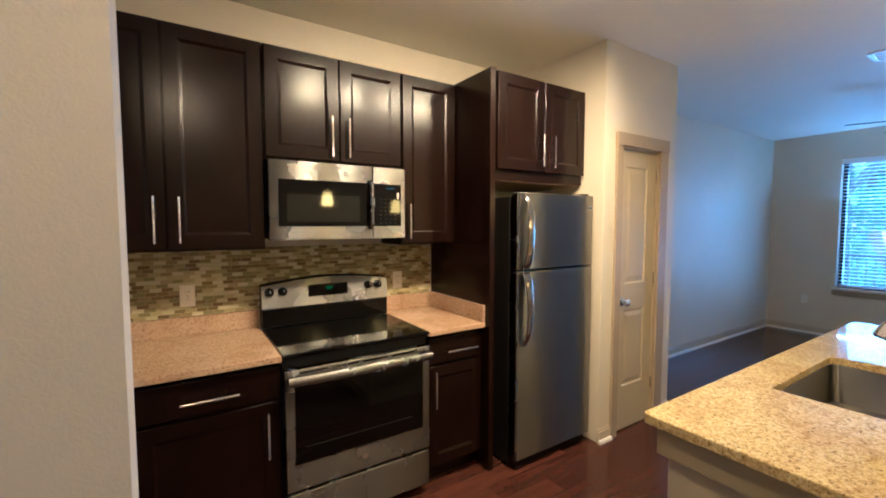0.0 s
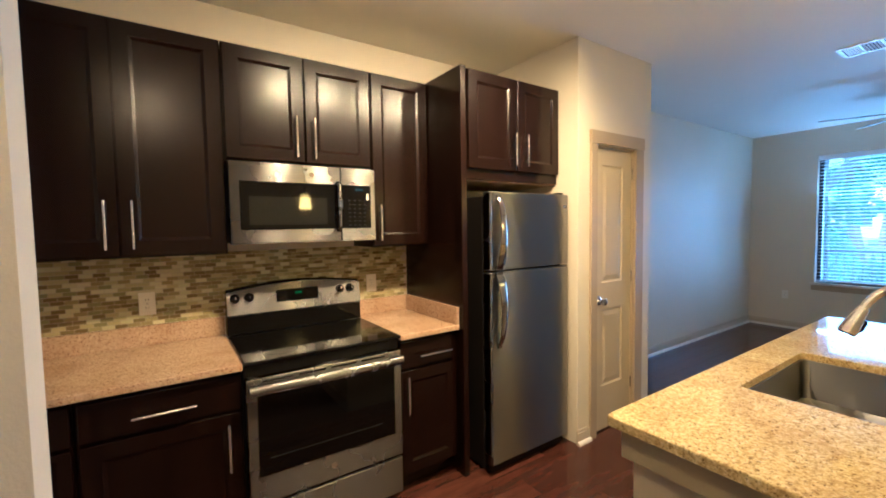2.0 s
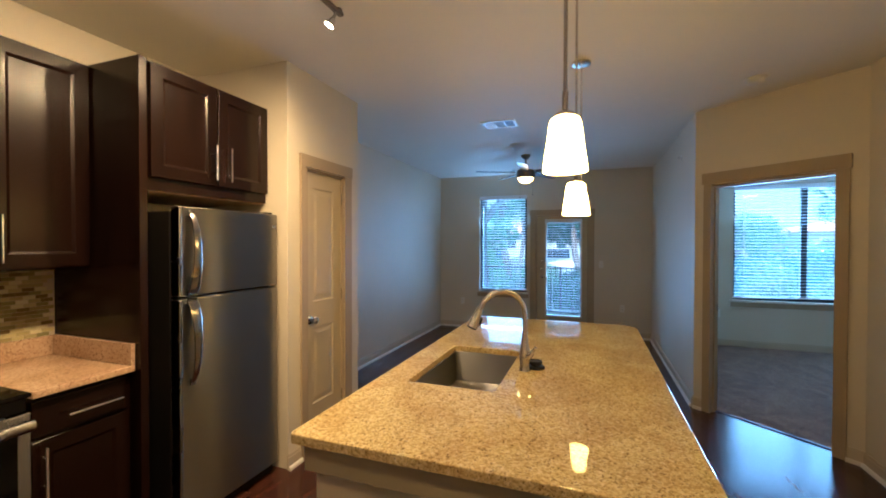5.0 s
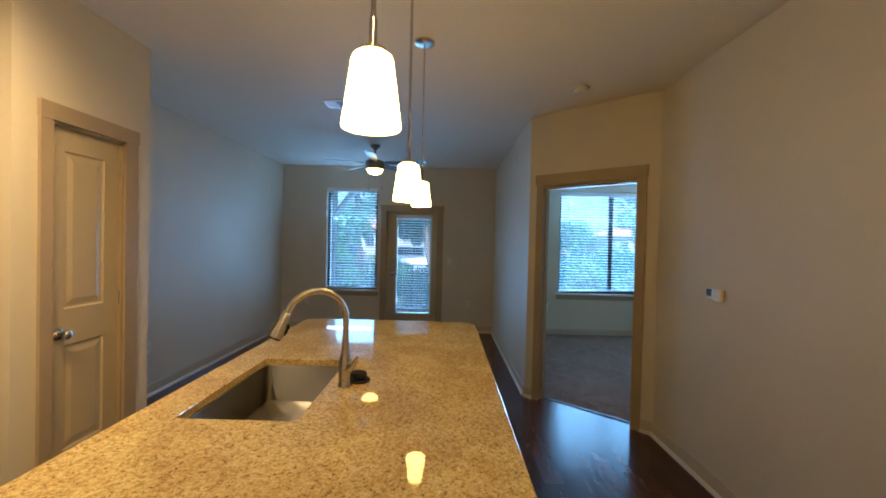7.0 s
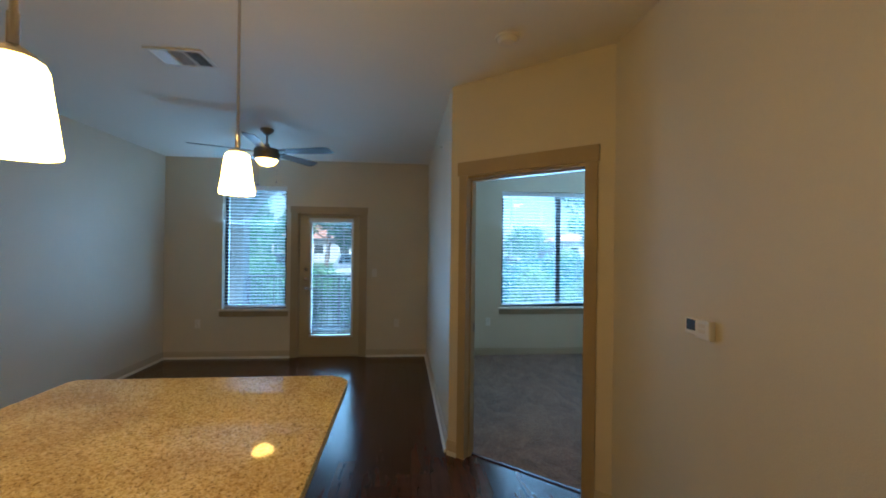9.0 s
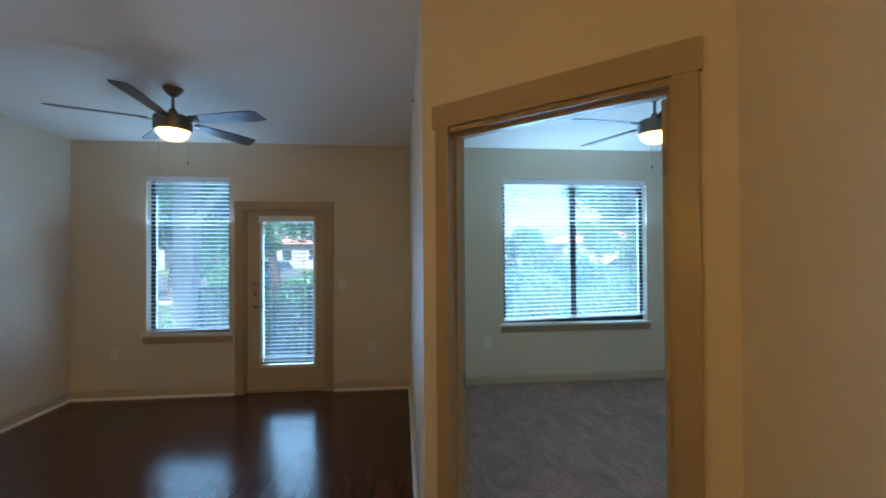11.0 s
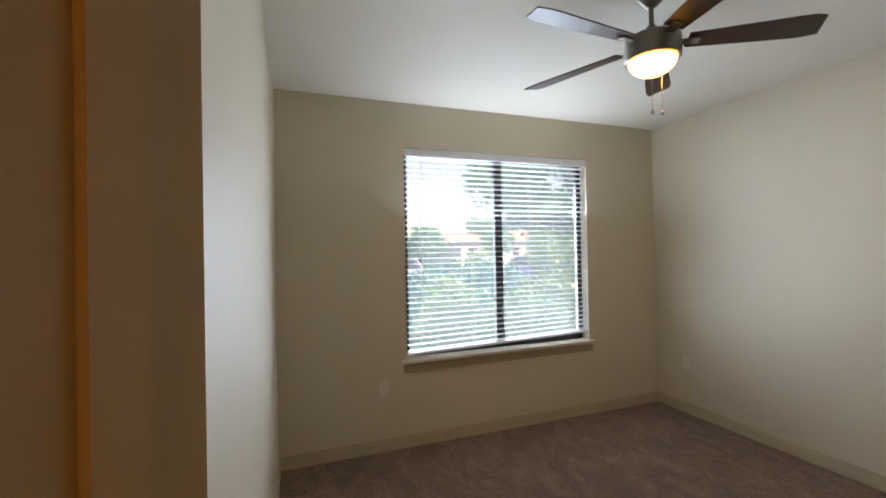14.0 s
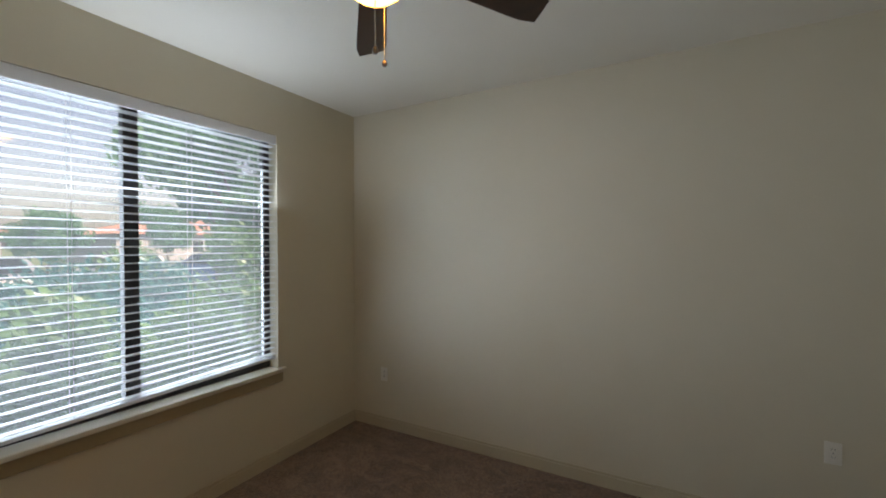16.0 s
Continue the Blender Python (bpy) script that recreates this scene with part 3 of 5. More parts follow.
def panel_leaf(x0, x1, y, z0, z1, depth, panels):
    """A moulded door leaf in the x-z plane, its room side at y facing -y, with raised panels sunk into it."""
    bm = bmesh.new()
    xs = sorted({x0, x1, *(p[0] for p in panels), *(p[1] for p in panels)})
    zs = sorted({z0, z1, *(p[2] for p in panels), *(p[3] for p in panels)})
    grid = {(i, j): bm.verts.new((x, y, z)) for i, x in enumerate(xs) for j, z in enumerate(zs)}
    for i in range(len(xs) - 1):
        for j in range(len(zs) - 1):
            c = ((xs[i] + xs[i + 1]) / 2, (zs[j] + zs[j + 1]) / 2)
            quad = [grid[i, j], grid[i + 1, j], grid[i + 1, j + 1], grid[i, j + 1]]
            if not any(p[0] < c[0] < p[1] and p[2] < c[1] < p[3] for p in panels):
                bm.faces.new(quad)
    for a, b, c, d in panels:
        prev = None
        for inset, dep in ((0, 0), (0.008, 0.007), (0.022, 0.007), (0.05, 0.001)):
            ring = [bm.verts.new((x, y + dep, z)) for x, z in ((a + inset, c + inset), (b - inset, c + inset), (b - inset, d - inset), (a + inset, d - inset))]
            if prev:
                for k in range(4):
                    bm.faces.new((prev[k], prev[(k + 1) % 4], ring[(k + 1) % 4], ring[k]))
            prev = ring
        bm.faces.new(prev)
    bmesh.ops.remove_doubles(bm, verts=bm.verts, dist=1e-5)
    box(bm, x0, x1, y + 0.012, y + depth, z0, z1)
    for p, q, r, s in ((x0, x0 + 0.002, z0, z1), (x1 - 0.002, x1, z0, z1), (x0, x1, z0, z0 + 0.002), (x0, x1, z1 - 0.002, z1)):
        box(bm, p, q, y + 0.0003, y + 0.0125, r, s)
    bmesh.ops.recalc_face_normals(bm, faces=bm.faces)
    return bm


def knob(parent, at, axis):
    """A round rose with an egg-shaped knob."""
    bm = lathe([(0.0, 0), (0.031, 0), (0.033, 0.004), (0.028, 0.010), (0.012, 0.013), (0.010, 0.026), (0.017, 0.032), (0.0245, 0.040), (0.0265, 0.050), (0.023, 0.060), (0.012, 0.066), (0.0, 0.067)], at, 28, axis)
    return part("door_knob", bm, M_NICKEL, parent, "brushed nickel door knob", True)


def lever(parent, at, axis, tip, name="door_handle"):
    """A round rose with a short neck and a lever towards tip."""
    a = Vector(at)
    d = {"-y": Vector((0, -1, 0)), "-x": Vector((-1, 0, 0)), "y": Vector((0, 1, 0)), "x": Vector((1, 0, 0))}[axis]
    bm = lathe([(0.0, 0), (0.027, 0), (0.029, 0.004), (0.024, 0.011), (0.012, 0.014), (0.010, 0.045), (0.0, 0.046)], at, 24, axis)
    neck = a + d * 0.045
    t = Vector(tip)
    tube([neck - t * 0.008, neck + t * 0.02, neck + t * 0.06 + d * 0.006, neck + t * 0.1 + d * 0.004], [0.010, 0.010, 0.008, 0.007], 10, bm)
    return part(name, bm, M_NICKEL, parent, "brushed nickel lever handle", True)


pantry_door = thing("door_1", (X0 + 0.016, PY + 0.02, 0), "closed tan painted two-panel pantry door with nickel handle", "door")
tagged(pantry_door, kind="structure")
part("leaf", panel_leaf(X0 + 0.016, X1 - 0.016, PY + 0.018, 0.012, 2.024, 0.04, [(X0 + 0.1, X1 - 0.12, 1.08, 1.91), (X0 + 0.1, X1 - 0.12, 0.33, 0.89)]), M_DOOR, pantry_door)
knob(pantry_door, (X0 + 0.066, PY + 0.018, 0.955), "-y")
for z in (0.25, 1.06, 1.82):
    part("hinge", lathe([(0.0, 0), (0.006, 0), (0.006, 0.085), (0.0, 0.085)], (X1 - 0.012, PY + 0.010, z), 10), M_NICKEL, pantry_door)

# bedroom door, swung into the room on the hinges at the jamb
bed_door = thing("door_2", (0, 0, 0), "open tan painted two-panel bedroom door with nickel handles", "door")
tagged(bed_door, kind="structure")
part("leaf", panel_leaf(0.004, 0.818, -0.036, 0.014, 2.018, 0.018, [(0.11, 0.70, 1.08, 1.9), (0.11, 0.70, 0.25, 0.89)]), M_DOOR, bed_door)
back_leaf = panel_leaf(0.004, 0.818, -0.036, 0.014, 2.018, 0.018, [(0.11, 0.70, 1.08, 1.9), (0.11, 0.70, 0.25, 0.89)])
back_leaf.transform(Matrix.Translation((0, -0.036, 0)) @ Matrix.Diagonal((1, -1, 1, 1)))
bmesh.ops.reverse_faces(back_leaf, faces=back_leaf.faces)
part("leaf_face", back_leaf, M_DOOR, bed_door)
knob(bed_door, (0.752, -0.036, 0.93), "-y")
knob(bed_door, (0.752, 0.0, 0.93), "y")
part("latch", boxes((0.8175, 0.8195, -0.030, -0.008, 0.90, 0.96)), M_NICKEL, bed_door)
for z in (0.22, 0.98, 1.76):
    part("hinge", boxes((-0.022, 0.004, -0.037, -0.034, z, z + 0.09), (-0.0005, 0.0035, -0.034, -0.004, z, z + 0.09)), M_TRIM, bed_door)
    part("hinge_pin", lathe([(0.0, 0), (0.0065, 0), (0.0065, 0.095), (0.0, 0.096)], (-0.004, -0.042, z - 0.002), 10), M_TRIM, bed_door)
bed_door.matrix_basis = pose(4.004, -1.667, 0, 0, 0, -65)


# ---------- windows, blinds ----------
def blind(name, y0, y1, z0, z1, x, depth, pitch, label, tilt, sag=0.0):
    """A horizontal slat blind between y0 and y1: valance, slats, bottom rail, ladder cords and a tilt wand."""
    t = thing(name, (x, y1, z0), label, "blind")
    part("valance", boxes((x - 0.034, x - 0.022, y0 - 0.004, y1 + 0.004, z1 - 0.068, z1 - 0.004), bev=0.003, seg=2), M_SLAT, t)
    part("headrail", boxes((x - 0.022, x + 0.022, y0 + 0.004, y1 - 0.004, z1 - 0.048, z1 - 0.006)), M_SLAT, t)
    w = y1 - y0 - 0.016
    bm = bmesh.new()
    n = 4
    rows = []
    for k in range(n + 1):
        s = -depth / 2 + depth * k / n
        crown = 0.0025 * (1 - (2 * k / n - 1) ** 2)
        rows.append([bm.verts.new((s, e * w / 2, crown + q)) for e in (-1, 1) for q in (0.0014, -0.0014)])
    for a, b in zip(rows, rows[1:]):
        bm.faces.new((a[0], b[0], b[2], a[2]))
        bm.faces.new((a[1], a[3], b[3], b[1]))
        bm.faces.new((a[0], a[1], b[1], b[0]))
        bm.faces.new((a[2], b[2], b[3], a[3]))
    for r in (rows[0], rows[-1]):
        bm.faces.new((r[0], r[2], r[3], r[1]))
    bmesh.ops.recalc_face_normals(bm, faces=bm.faces)
    me = bpy.data.meshes.new("slat")
    bm.to_mesh(me)
    bm.free()
    me.materials.append(M_SLAT)
    top, low = z1 - 0.085, z0 + 0.055
    count = int((top - low) / pitch)
    base = wm(t).inverted()
    for k in range(count + 1):
        ob = new("slat", me)
        ob.parent = t
        f = max(0.0, 1 - k / 7)
        ob.matrix_basis = base @ pose(x + random.uniform(-0.001, 0.001), (y0 + y1) / 2, low + k * (top - low) / count, math.degrees(sag) * f + random.uniform(-0.06, 0.06), tilt + random.uniform(-1.2, 1.2), 0)
    rail = boxes((x - depth / 2, x + depth / 2, y0 + 0.006, y1 - 0.006, low - 0.034, low - 0.016), bev=0.003, seg=2)
    rail.transform(Matrix.Translation((x, (y0 + y1) / 2, low)) @ Matrix.Rotation(sag, 4, "X") @ Matrix.Translation((-x, -(y0 + y1) / 2, -low)))
    part("bottom_rail", rail, M_SLAT, t)
    for c in ([y0 + 0.12, y1 - 0.12] if y1 - y0 < 1.2 else [y0 + 0.14, (y0 + y1) / 2 + 0.28, (y0 + y1) / 2 - 0.28, y1 - 0.14]):
        for e in (-1, 1):
            part("ladder_cord", tube([(x + e * depth / 2, c, z1 - 0.05), (x + e * depth / 2, c, low - 0.02)], 0.0011, 5), M_CORD, t)
    return t


def wand(t, x, y, z0, z1):
    part("tilt_cord", tube([(x, y, z1), (x, y, z0)], 0.0014, 5), M_CORD, t)
    part("cord_tassel", lathe([(0, 0), (0.007, 0.002), (0.006, 0.02), (0.003, 0.032), (0, 0.033)], (x, y, z0 - 0.033), 10), M_BRONZE, t)


def sash(name, y0, y1, z0, z1, mullions, label):
    t = tagged(thing(name, (XE + 0.12, (y0 + y1) / 2, z0), label, "window"), kind="structure")
    a, b = XE + 0.085, XE + 0.13
    part("window_frame", boxes((a, b, y0, y0 + 0.045, z0, z1), (a, b, y1 - 0.045, y1, z0, z1), (a, b, y0 + 0.045, y1 - 0.045, z0, z0 + 0.05), (a, b, y0 + 0.045, y1 - 0.045, z1 - 0.045, z1), bev=0.002), M_BRONZE, t, "dark bronze aluminium frame")
    edges = [y0 + 0.045, *mullions, y1 - 0.045]
    for m in mullions:
        part("mullion", boxes((a - 0.004, b, m - 0.036, m + 0.036, z0 + 0.05, z1 - 0.045), bev=0.002), M_BRONZE, t)
    for p, q in zip(edges, edges[1:]):
        g = part("pane", boxes((a + 0.02, a + 0.026, p + 0.001, q - 0.001, z0 + 0.05, z1 - 0.045)), M_GLASS, t)
        g.visible_shadow = False
    part("window_sill", boxes((XE - 0.038, XE + 0.085, y0 - 0.001, y1 + 0.001, z0 - 0.024, z0 + 0.001), (XE - 0.04, XE - 0.001, y0 - 0.045, y1 + 0.045, z0 - 0.025, z0), bev=0.003), M_PLATE, t, "painted wooden sill")
    part("apron", boxes((XE - 0.017, XE - 0.001, y0 - 0.03, y1 + 0.03, z0 - 0.098, z0 - 0.026), bev=0.002), M_TRIM, t)
    return t


sash("window_1", *WIN1, [], "tall fixed window in a dark bronze frame with tan sill")
sash("window_2", *WIN2, [-2.815], "wide two-light slider window in a dark bronze frame")
b1 = blind("window_blind", WIN1[0] + 0.004, WIN1[1] - 0.004, WIN1[2] + 0.002, WIN1[3], XE + 0.035, 0.05, 0.0435, "open white faux-wood slat blind hanging in a window", 3, -0.02)
wand(b1, XE - 0.004, WIN1[1] - 0.1, 1.45, 2.28)
b2 = blind("window_blind", WIN2[0] + 0.004, WIN2[1] - 0.004, WIN2[2] + 0.026, WIN2[3], XE + 0.035, 0.05, 0.0435, "open white faux-wood slat blind, its bottom rail hanging askew", 3, -0.028)
wand(b2, XE - 0.004, WIN2[1] - 0.12, 1.48, 2.28)
wand(b2, XE - 0.004, WIN2[1] - 0.145, 1.38, 2.28)

# lamps added for sky light at the three glazed openings, and in two an upturned fill before the white slats for the
# ceiling
def daylight_fill(y0, y1, depth, x, z, watts, up):
    lamp = new("daylight_fill", bpy.data.lights.new("daylight_fill", "AREA"))
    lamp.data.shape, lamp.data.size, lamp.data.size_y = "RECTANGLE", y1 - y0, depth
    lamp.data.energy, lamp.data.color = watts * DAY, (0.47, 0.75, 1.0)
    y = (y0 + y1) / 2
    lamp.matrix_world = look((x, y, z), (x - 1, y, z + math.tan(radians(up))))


for (y0, y1, z0, z1), watts, ceiling_fill in ((WIN1, 0.075, 0.010), ((0.19, 0.725, 0.30, 1.86), 0.042, 0), (WIN2, 0.23, 0.027)):
    daylight_fill(y0, y1, z1 - z0, XE + 0.5, (z0 + z1) / 2 - 0.05, watts, 20)
    if ceiling_fill:
        daylight_fill(y0 + 0.06, y1 - 0.06, 0.10, XE - 0.03, z1 - 0.55, ceiling_fill, 60)

# patio door
patio = tagged(thing("door_3", (XE + 0.05, 0.485, 0.022), "closed tan painted patio door with full glass light", "door"), kind="structure")
dx0, dx1, dy0, dy1 = XE + 0.032, XE + 0.076, Y0 + 0.023, Y1 - 0.023
gy0, gy1, gz0, gz1 = 0.19, 0.725, 0.30, 1.86
part("leaf", boxes((dx0, dx1, dy0, gy0, 0.026, 1.962), (dx0, dx1, gy1, dy1, 0.026, 1.962), (dx0, dx1, gy0, gy1, 0.026, gz0), (dx0, dx1, gy0, gy1, gz1, 1.962)), M_DOOR, patio)
part("glazing_bead", boxes((dx0 - 0.008, dx0, gy0 - 0.03, gy0, gz0 - 0.03, gz1 + 0.03), (dx0 - 0.008, dx0, gy1, gy1 + 0.03, gz0 - 0.03, gz1 + 0.03), (dx0 - 0.008, dx0, gy0, gy1, gz0 - 0.03, gz0), (dx0 - 0.008, dx0, gy0, gy1, gz1, gz1 + 0.03), bev=0.002), M_PLASTIC, patio)
g = part("pane", boxes((dx0 + 0.02, dx0 + 0.026, gy0 + 0.001, gy1 - 0.001, gz0 + 0.001, gz1 - 0.001)), M_GLASS, patio)
g.visible_shadow = False
lever(patio, (dx0, 0.80, 0.945), "-x", (0, -1, 0))
for z in (1.08, 1.21):
    part("deadbolt", lathe([(0, 0), (0.028, 0), (0.028, 0.008), (0.02, 0.02), (0.008, 0.022), (0.008, 0.034), (0, 0.035)], (dx0, 0.803, z), 20, "-x"), M_NICKEL, patio, "nickel deadbolt", True)
for z in (0.25, 1.0, 1.75):
    part("hinge", lathe([(0, 0), (0.007, 0), (0.007, 0.09), (0, 0.09)], (dx0 - 0.004, Y0 + 0.021, z), 10), M_NICKEL, patio)
b3 = blind("door_blind", 0.165, 0.75, 0.345, 1.925, XE + 0.004, 0.032, 0.0405, "open white slat blind mounted on the patio door glass", 5)
part("hold_down", boxes((XE + 0.001, XE + 0.012, 0.16, 0.755, 0.318, 0.338), bev=0.002), M_TRIM, b3)
wand(b3, XE - 0.014, 0.30, 1.02, 1.86)
wand(b3, XE - 0.014, 0.28, 0.99, 1.86)


# ---------- kitchen ----------
def shaker(x0, x1, y, z0, z1, rail=0.062):
    """A shaker door or drawer front, its face at y towards -y, with a sunk panel and bevelled inner edge."""
    bm = bmesh.new()
    t = 0.02
    prev = None
    rings = ((0, t), (0, 0.002), (0.002, 0), (rail, 0), (rail + 0.003, 0.002), (rail + 0.014, 0.008))
    for inset, dep in rings:
        ring = [bm.verts.new((x, y + dep, z)) for x, z in ((x0 + inset, z0 + inset), (x1 - inset, z0 + inset), (x1 - inset, z1 - inset), (x0 + inset, z1 - inset))]
        if prev:
            for k in range(4):
                bm.faces.new((prev[k], prev[(k + 1) % 4], ring[(k + 1) % 4], ring[k]))
        else:
            bm.faces.new(ring[::-1])
        prev = ring
    bm.faces.new(prev)
    bmesh.ops.recalc_face_normals(bm, faces=bm.faces)
    return bm


def flat_front(x0, x1, y, z0, z1):
    return boxes((x0, x1, y, y + 0.02, z0, z1), bev=0.002, seg=2)


def bar_handle(parent, x, y, z0, z1, upright=True):
    """A round bar pull on two posts."""
    if upright:
        bm = tube([(x, y - 0.03, z0), (x, y - 0.03, z1)], 0.006, 12)
        for z in (z0 + 0.045, z1 - 0.045):
            tube([(x, y, z), (x, y - 0.03, z)], 0.0045, 10, bm)
    else:
        bm = tube([(z0, y - 0.03, x), (z1, y - 0.03, x)], 0.006, 12)
        for s in (z0 + 0.045, z1 - 0.045):
            tube([(s, y, x), (s, y - 0.03, x)], 0.0045, 10, bm)
    return part("handle", bm, M_NICKEL, parent, "brushed nickel bar handle", True)


UF = 2.41


def upper(x0, x1, z0, z1, doors, front=UF, label="dark espresso wood wall cabinet with shaker doors", back=YK - 0.001):
    c = thing("wall_cabinet", (x0, back, z0), label, "cabinet", "upper kitchen cabinets")
    part("body", boxes((x0, x1, front + 0.022, back, z0, z1), bev=0.001), M_WOOD, c)
    for a, b, hx, h0, h1 in doors:
        d = part("door", shaker(a, b, front, z0 + 0.012, z1 - 0.008), M_WOOD, c)
        bar_handle(d, hx, front, h0, h1)
    return c


ZT = 2.41
upper(-0.46, 0.384, 1.38, ZT, [(-0.455, -0.034, -0.078, 1.42, 1.63), (-0.028, 0.378, 0.018, 1.42, 1.63)])
upper(0.388, 1.155, 1.838, ZT, [(0.394, 0.772, 0.728, 1.872, 2.085), (0.780, 1.149, 0.823, 1.872, 2.085)], label="short dark espresso wood cabinet above a microwave")
upper(1.159, 1.549, 1.38, ZT, [(1.165, 1.543, 1.201, 1.42, 1.63)])
panel = thing("tall_end_panel", (1.56, YK, 0), "tall dark espresso wood panel beside a refrigerator", "cabinet panel")
part("body", boxes((1.551, 1.589, 2.056, YK - 0.001, 0.0, 2.412), bev=0.0015), M_WOOD, panel)
fc = upper(1.591, 2.391, 1.775, 2.412, [], 2.062, "dark espresso wood cabinet over a refrigerator")
for a, b, hx in ((1.612, 1.994, 1.966), (2.004, 2.386, 2.068)):
    d = part("door", shaker(a, b, 2.060, 1.838, 2.405), M_WOOD, fc)
    bar_handle(d, hx, 2.060, 1.87, 2.068)
part("bottom_panel", boxes((1.592, 2.390, 2.10, YK - 0.002, 1.768, 1.774)), M_WOOD_IN, fc, "unstained maple underside")

BF = 2.12


def base_cabinet(x0, x1, drawer, door, hx, low=0.455):
    c = thing("base_cabinet", (x0, YK, 0), "dark espresso wood base cabinet with drawer above a door", "cabinet", "base kitchen cabinets")
    part("body", boxes((x0, x1, BF + 0.022, YK - 0.001, 0.1, 0.884)), M_WOOD, c)
    part("toe_kick", boxes((x0, x1, BF + 0.075, BF + 0.09, 0.001, 0.0995)), M_WOOD, c)
    d = part("drawer", flat_front(drawer[0], drawer[1], BF, 0.716, 0.862), M_WOOD, c)
    mid = (drawer[2] + drawer[3]) / 2
    bar_handle(d, 0.778, BF, mid - 0.107, mid + 0.107, False)
    for a, b, h in door:
        d = part("door", shaker(a, b, BF, 0.115, 0.700), M_WOOD, c)
        bar_handle(d, h, BF, low, low + 0.208)
    return c


base_cabinet(-0.175, 0.384, (-0.165, 0.376, -0.004, 0.207), [(-0.165, 0.376, 0.323)], 0)
base_cabinet(-0.61, -0.179, (-0.60, -0.187, -0.50, -0.29), [(-0.60, -0.187, -0.24)], 0)
base_cabinet(1.159, 1.549, (1.168, 1.541, 1.279, 1.493), [(1.168, 1.541, 1.204)], 0, 0.465)


def counter(name, x0, x1, ends, label):
    c = thing(name, (x0, YK, 0.884), label, "countertop", "kitchen countertops")
    part("slab", boxes((x0, x1, 2.092, YK - 0.001, 0.885, 0.915), bev=0.004, seg=2), M_COUNTER, c)
    part("backsplash_strip", boxes((x0, x1, YK - 0.021, YK - 0.001, 0.9155, 1.016), bev=0.002), M_COUNTER, c)
    if ends:
        part("side_strip", boxes((x1 - 0.02, x1, 2.094, YK - 0.022, 0.9155, 1.02), bev=0.002), M_COUNTER, c)
    return c


counter("countertop", -0.61, 0.384, False, "speckled tan granite countertop with low backsplash strip")
counter("countertop", 1.160, 1.5505, True, "short speckled tan granite countertop between range and panel")

# range
RX0, RX1 = 0.389, 1.153
stove = thing("kitchen_range", (0.771, 2.4, 0), "stainless steel electric range with black glass cooktop", "range")
part("body", boxes((RX0, RX1, 2.125, 2.70, 0.05, 0.9)), M_CASE, stove)
part("cooktop", boxes((RX0 - 0.002, RX1 + 0.002, 2.085, 2.625, 0.9, 0.918), bev=0.005, seg=2), M_BLACK, stove, "black glass cooktop")
for x, y, r in ((0.58, 2.24, 0.105), (0.96, 2.24, 0.085), (0.58, 2.48, 0.08), (0.96, 2.48, 0.105)):
    part("burner_ring", lathe([(r - 0.004, 0), (r, 0), (r, 0.0006), (r - 0.004, 0.0006), (r - 0.004, 0)], (x, y, 0.9182), 40, caps=False), M_BLACKP, stove)
part("control_panel_base", boxes((RX0, RX1, 2.628, 2.725, 0.918, 1.045), bev=0.004), M_BLACKP, stove)
bm = bmesh.new()
pts = [(RX0, 1.03), (RX1, 1.03)]
arc = [(RX1 + (RX0 - RX1) * k / 16, 1.155 + 0.034 * math.sin(math.pi * k / 16)) for k in range(17)]
outline = pts + arc
fr = [bm.verts.new((x, 2.625 + (z - 1.03) * 0.12, z)) for x, z in outline]
bk = [bm.verts.new((x, 2.70, z)) for x, z in outline]
bm.faces.new(fr)
bm.faces.new(bk[::-1])
for i in range(len(outline)):
    j = (i + 1) % len(outline)
    bm.faces.new((fr[j], fr[i], bk[i], bk[j]))
bmesh.ops.recalc_face_normals(bm, faces=bm.faces)
cp = part("control_panel", bm, M_STEEL, stove, "arched stainless steel control panel")
bm = tube([(x, 2.664 + (z - 1.03) * 0.06, z + 0.003) for x, z in arc], 0.008, 8)
part("panel_cap", bm, M_BLACKP, stove)
part("display", boxes((0.645, 0.885, 2.626, 2.637, 1.078, 1.148), bev=0.003), M_BLACK, cp, "black glass display")
part("clock_digits", boxes(*[(0.752 + k * 0.011 + (0.004 if k > 0 else 0), 0.758 + k * 0.011 + (0.004 if k > 0 else 0), 2.6245, 2.6262, 1.118, 1.131) for k in range(3)]), M_GREEN, cp)
for x in (0.430, 0.502, 1.020, 1.086):
    k = part("knob", lathe([(0, 0), (0.025, 0), (0.026, 0.004), (0.0225, 0.006), (0.021, 0.028), (0.018, 0.031), (0, 0.031)], (x, 2.640, 1.12), 24, "-y"), M_BLACKP, cp, "black control knob with chrome rim", True)
    part("knob_grip", boxes((x - 0.0045, x + 0.0045, 2.600, 2.61, 1.101, 1.139), bev=0.002), M_BLACKP, k)
    part("knob_pointer", boxes((x - 0.001, x + 0.001, 2.5988, 2.6002, 1.122, 1.137)), M_CHROME, k)
od = part("oven_door", boxes((RX0 + 0.002, RX1 - 0.002, 2.082, 2.124, 0.268, 0.842), bev=0.005, seg=2), M_STEEL, stove, "stainless steel oven door")
part("door_window", boxes((RX0 + 0.045, RX1 - 0.045, 2.078, 2.083, 0.395, 0.775), bev=0.002), M_BLACK, od, "black glass window")
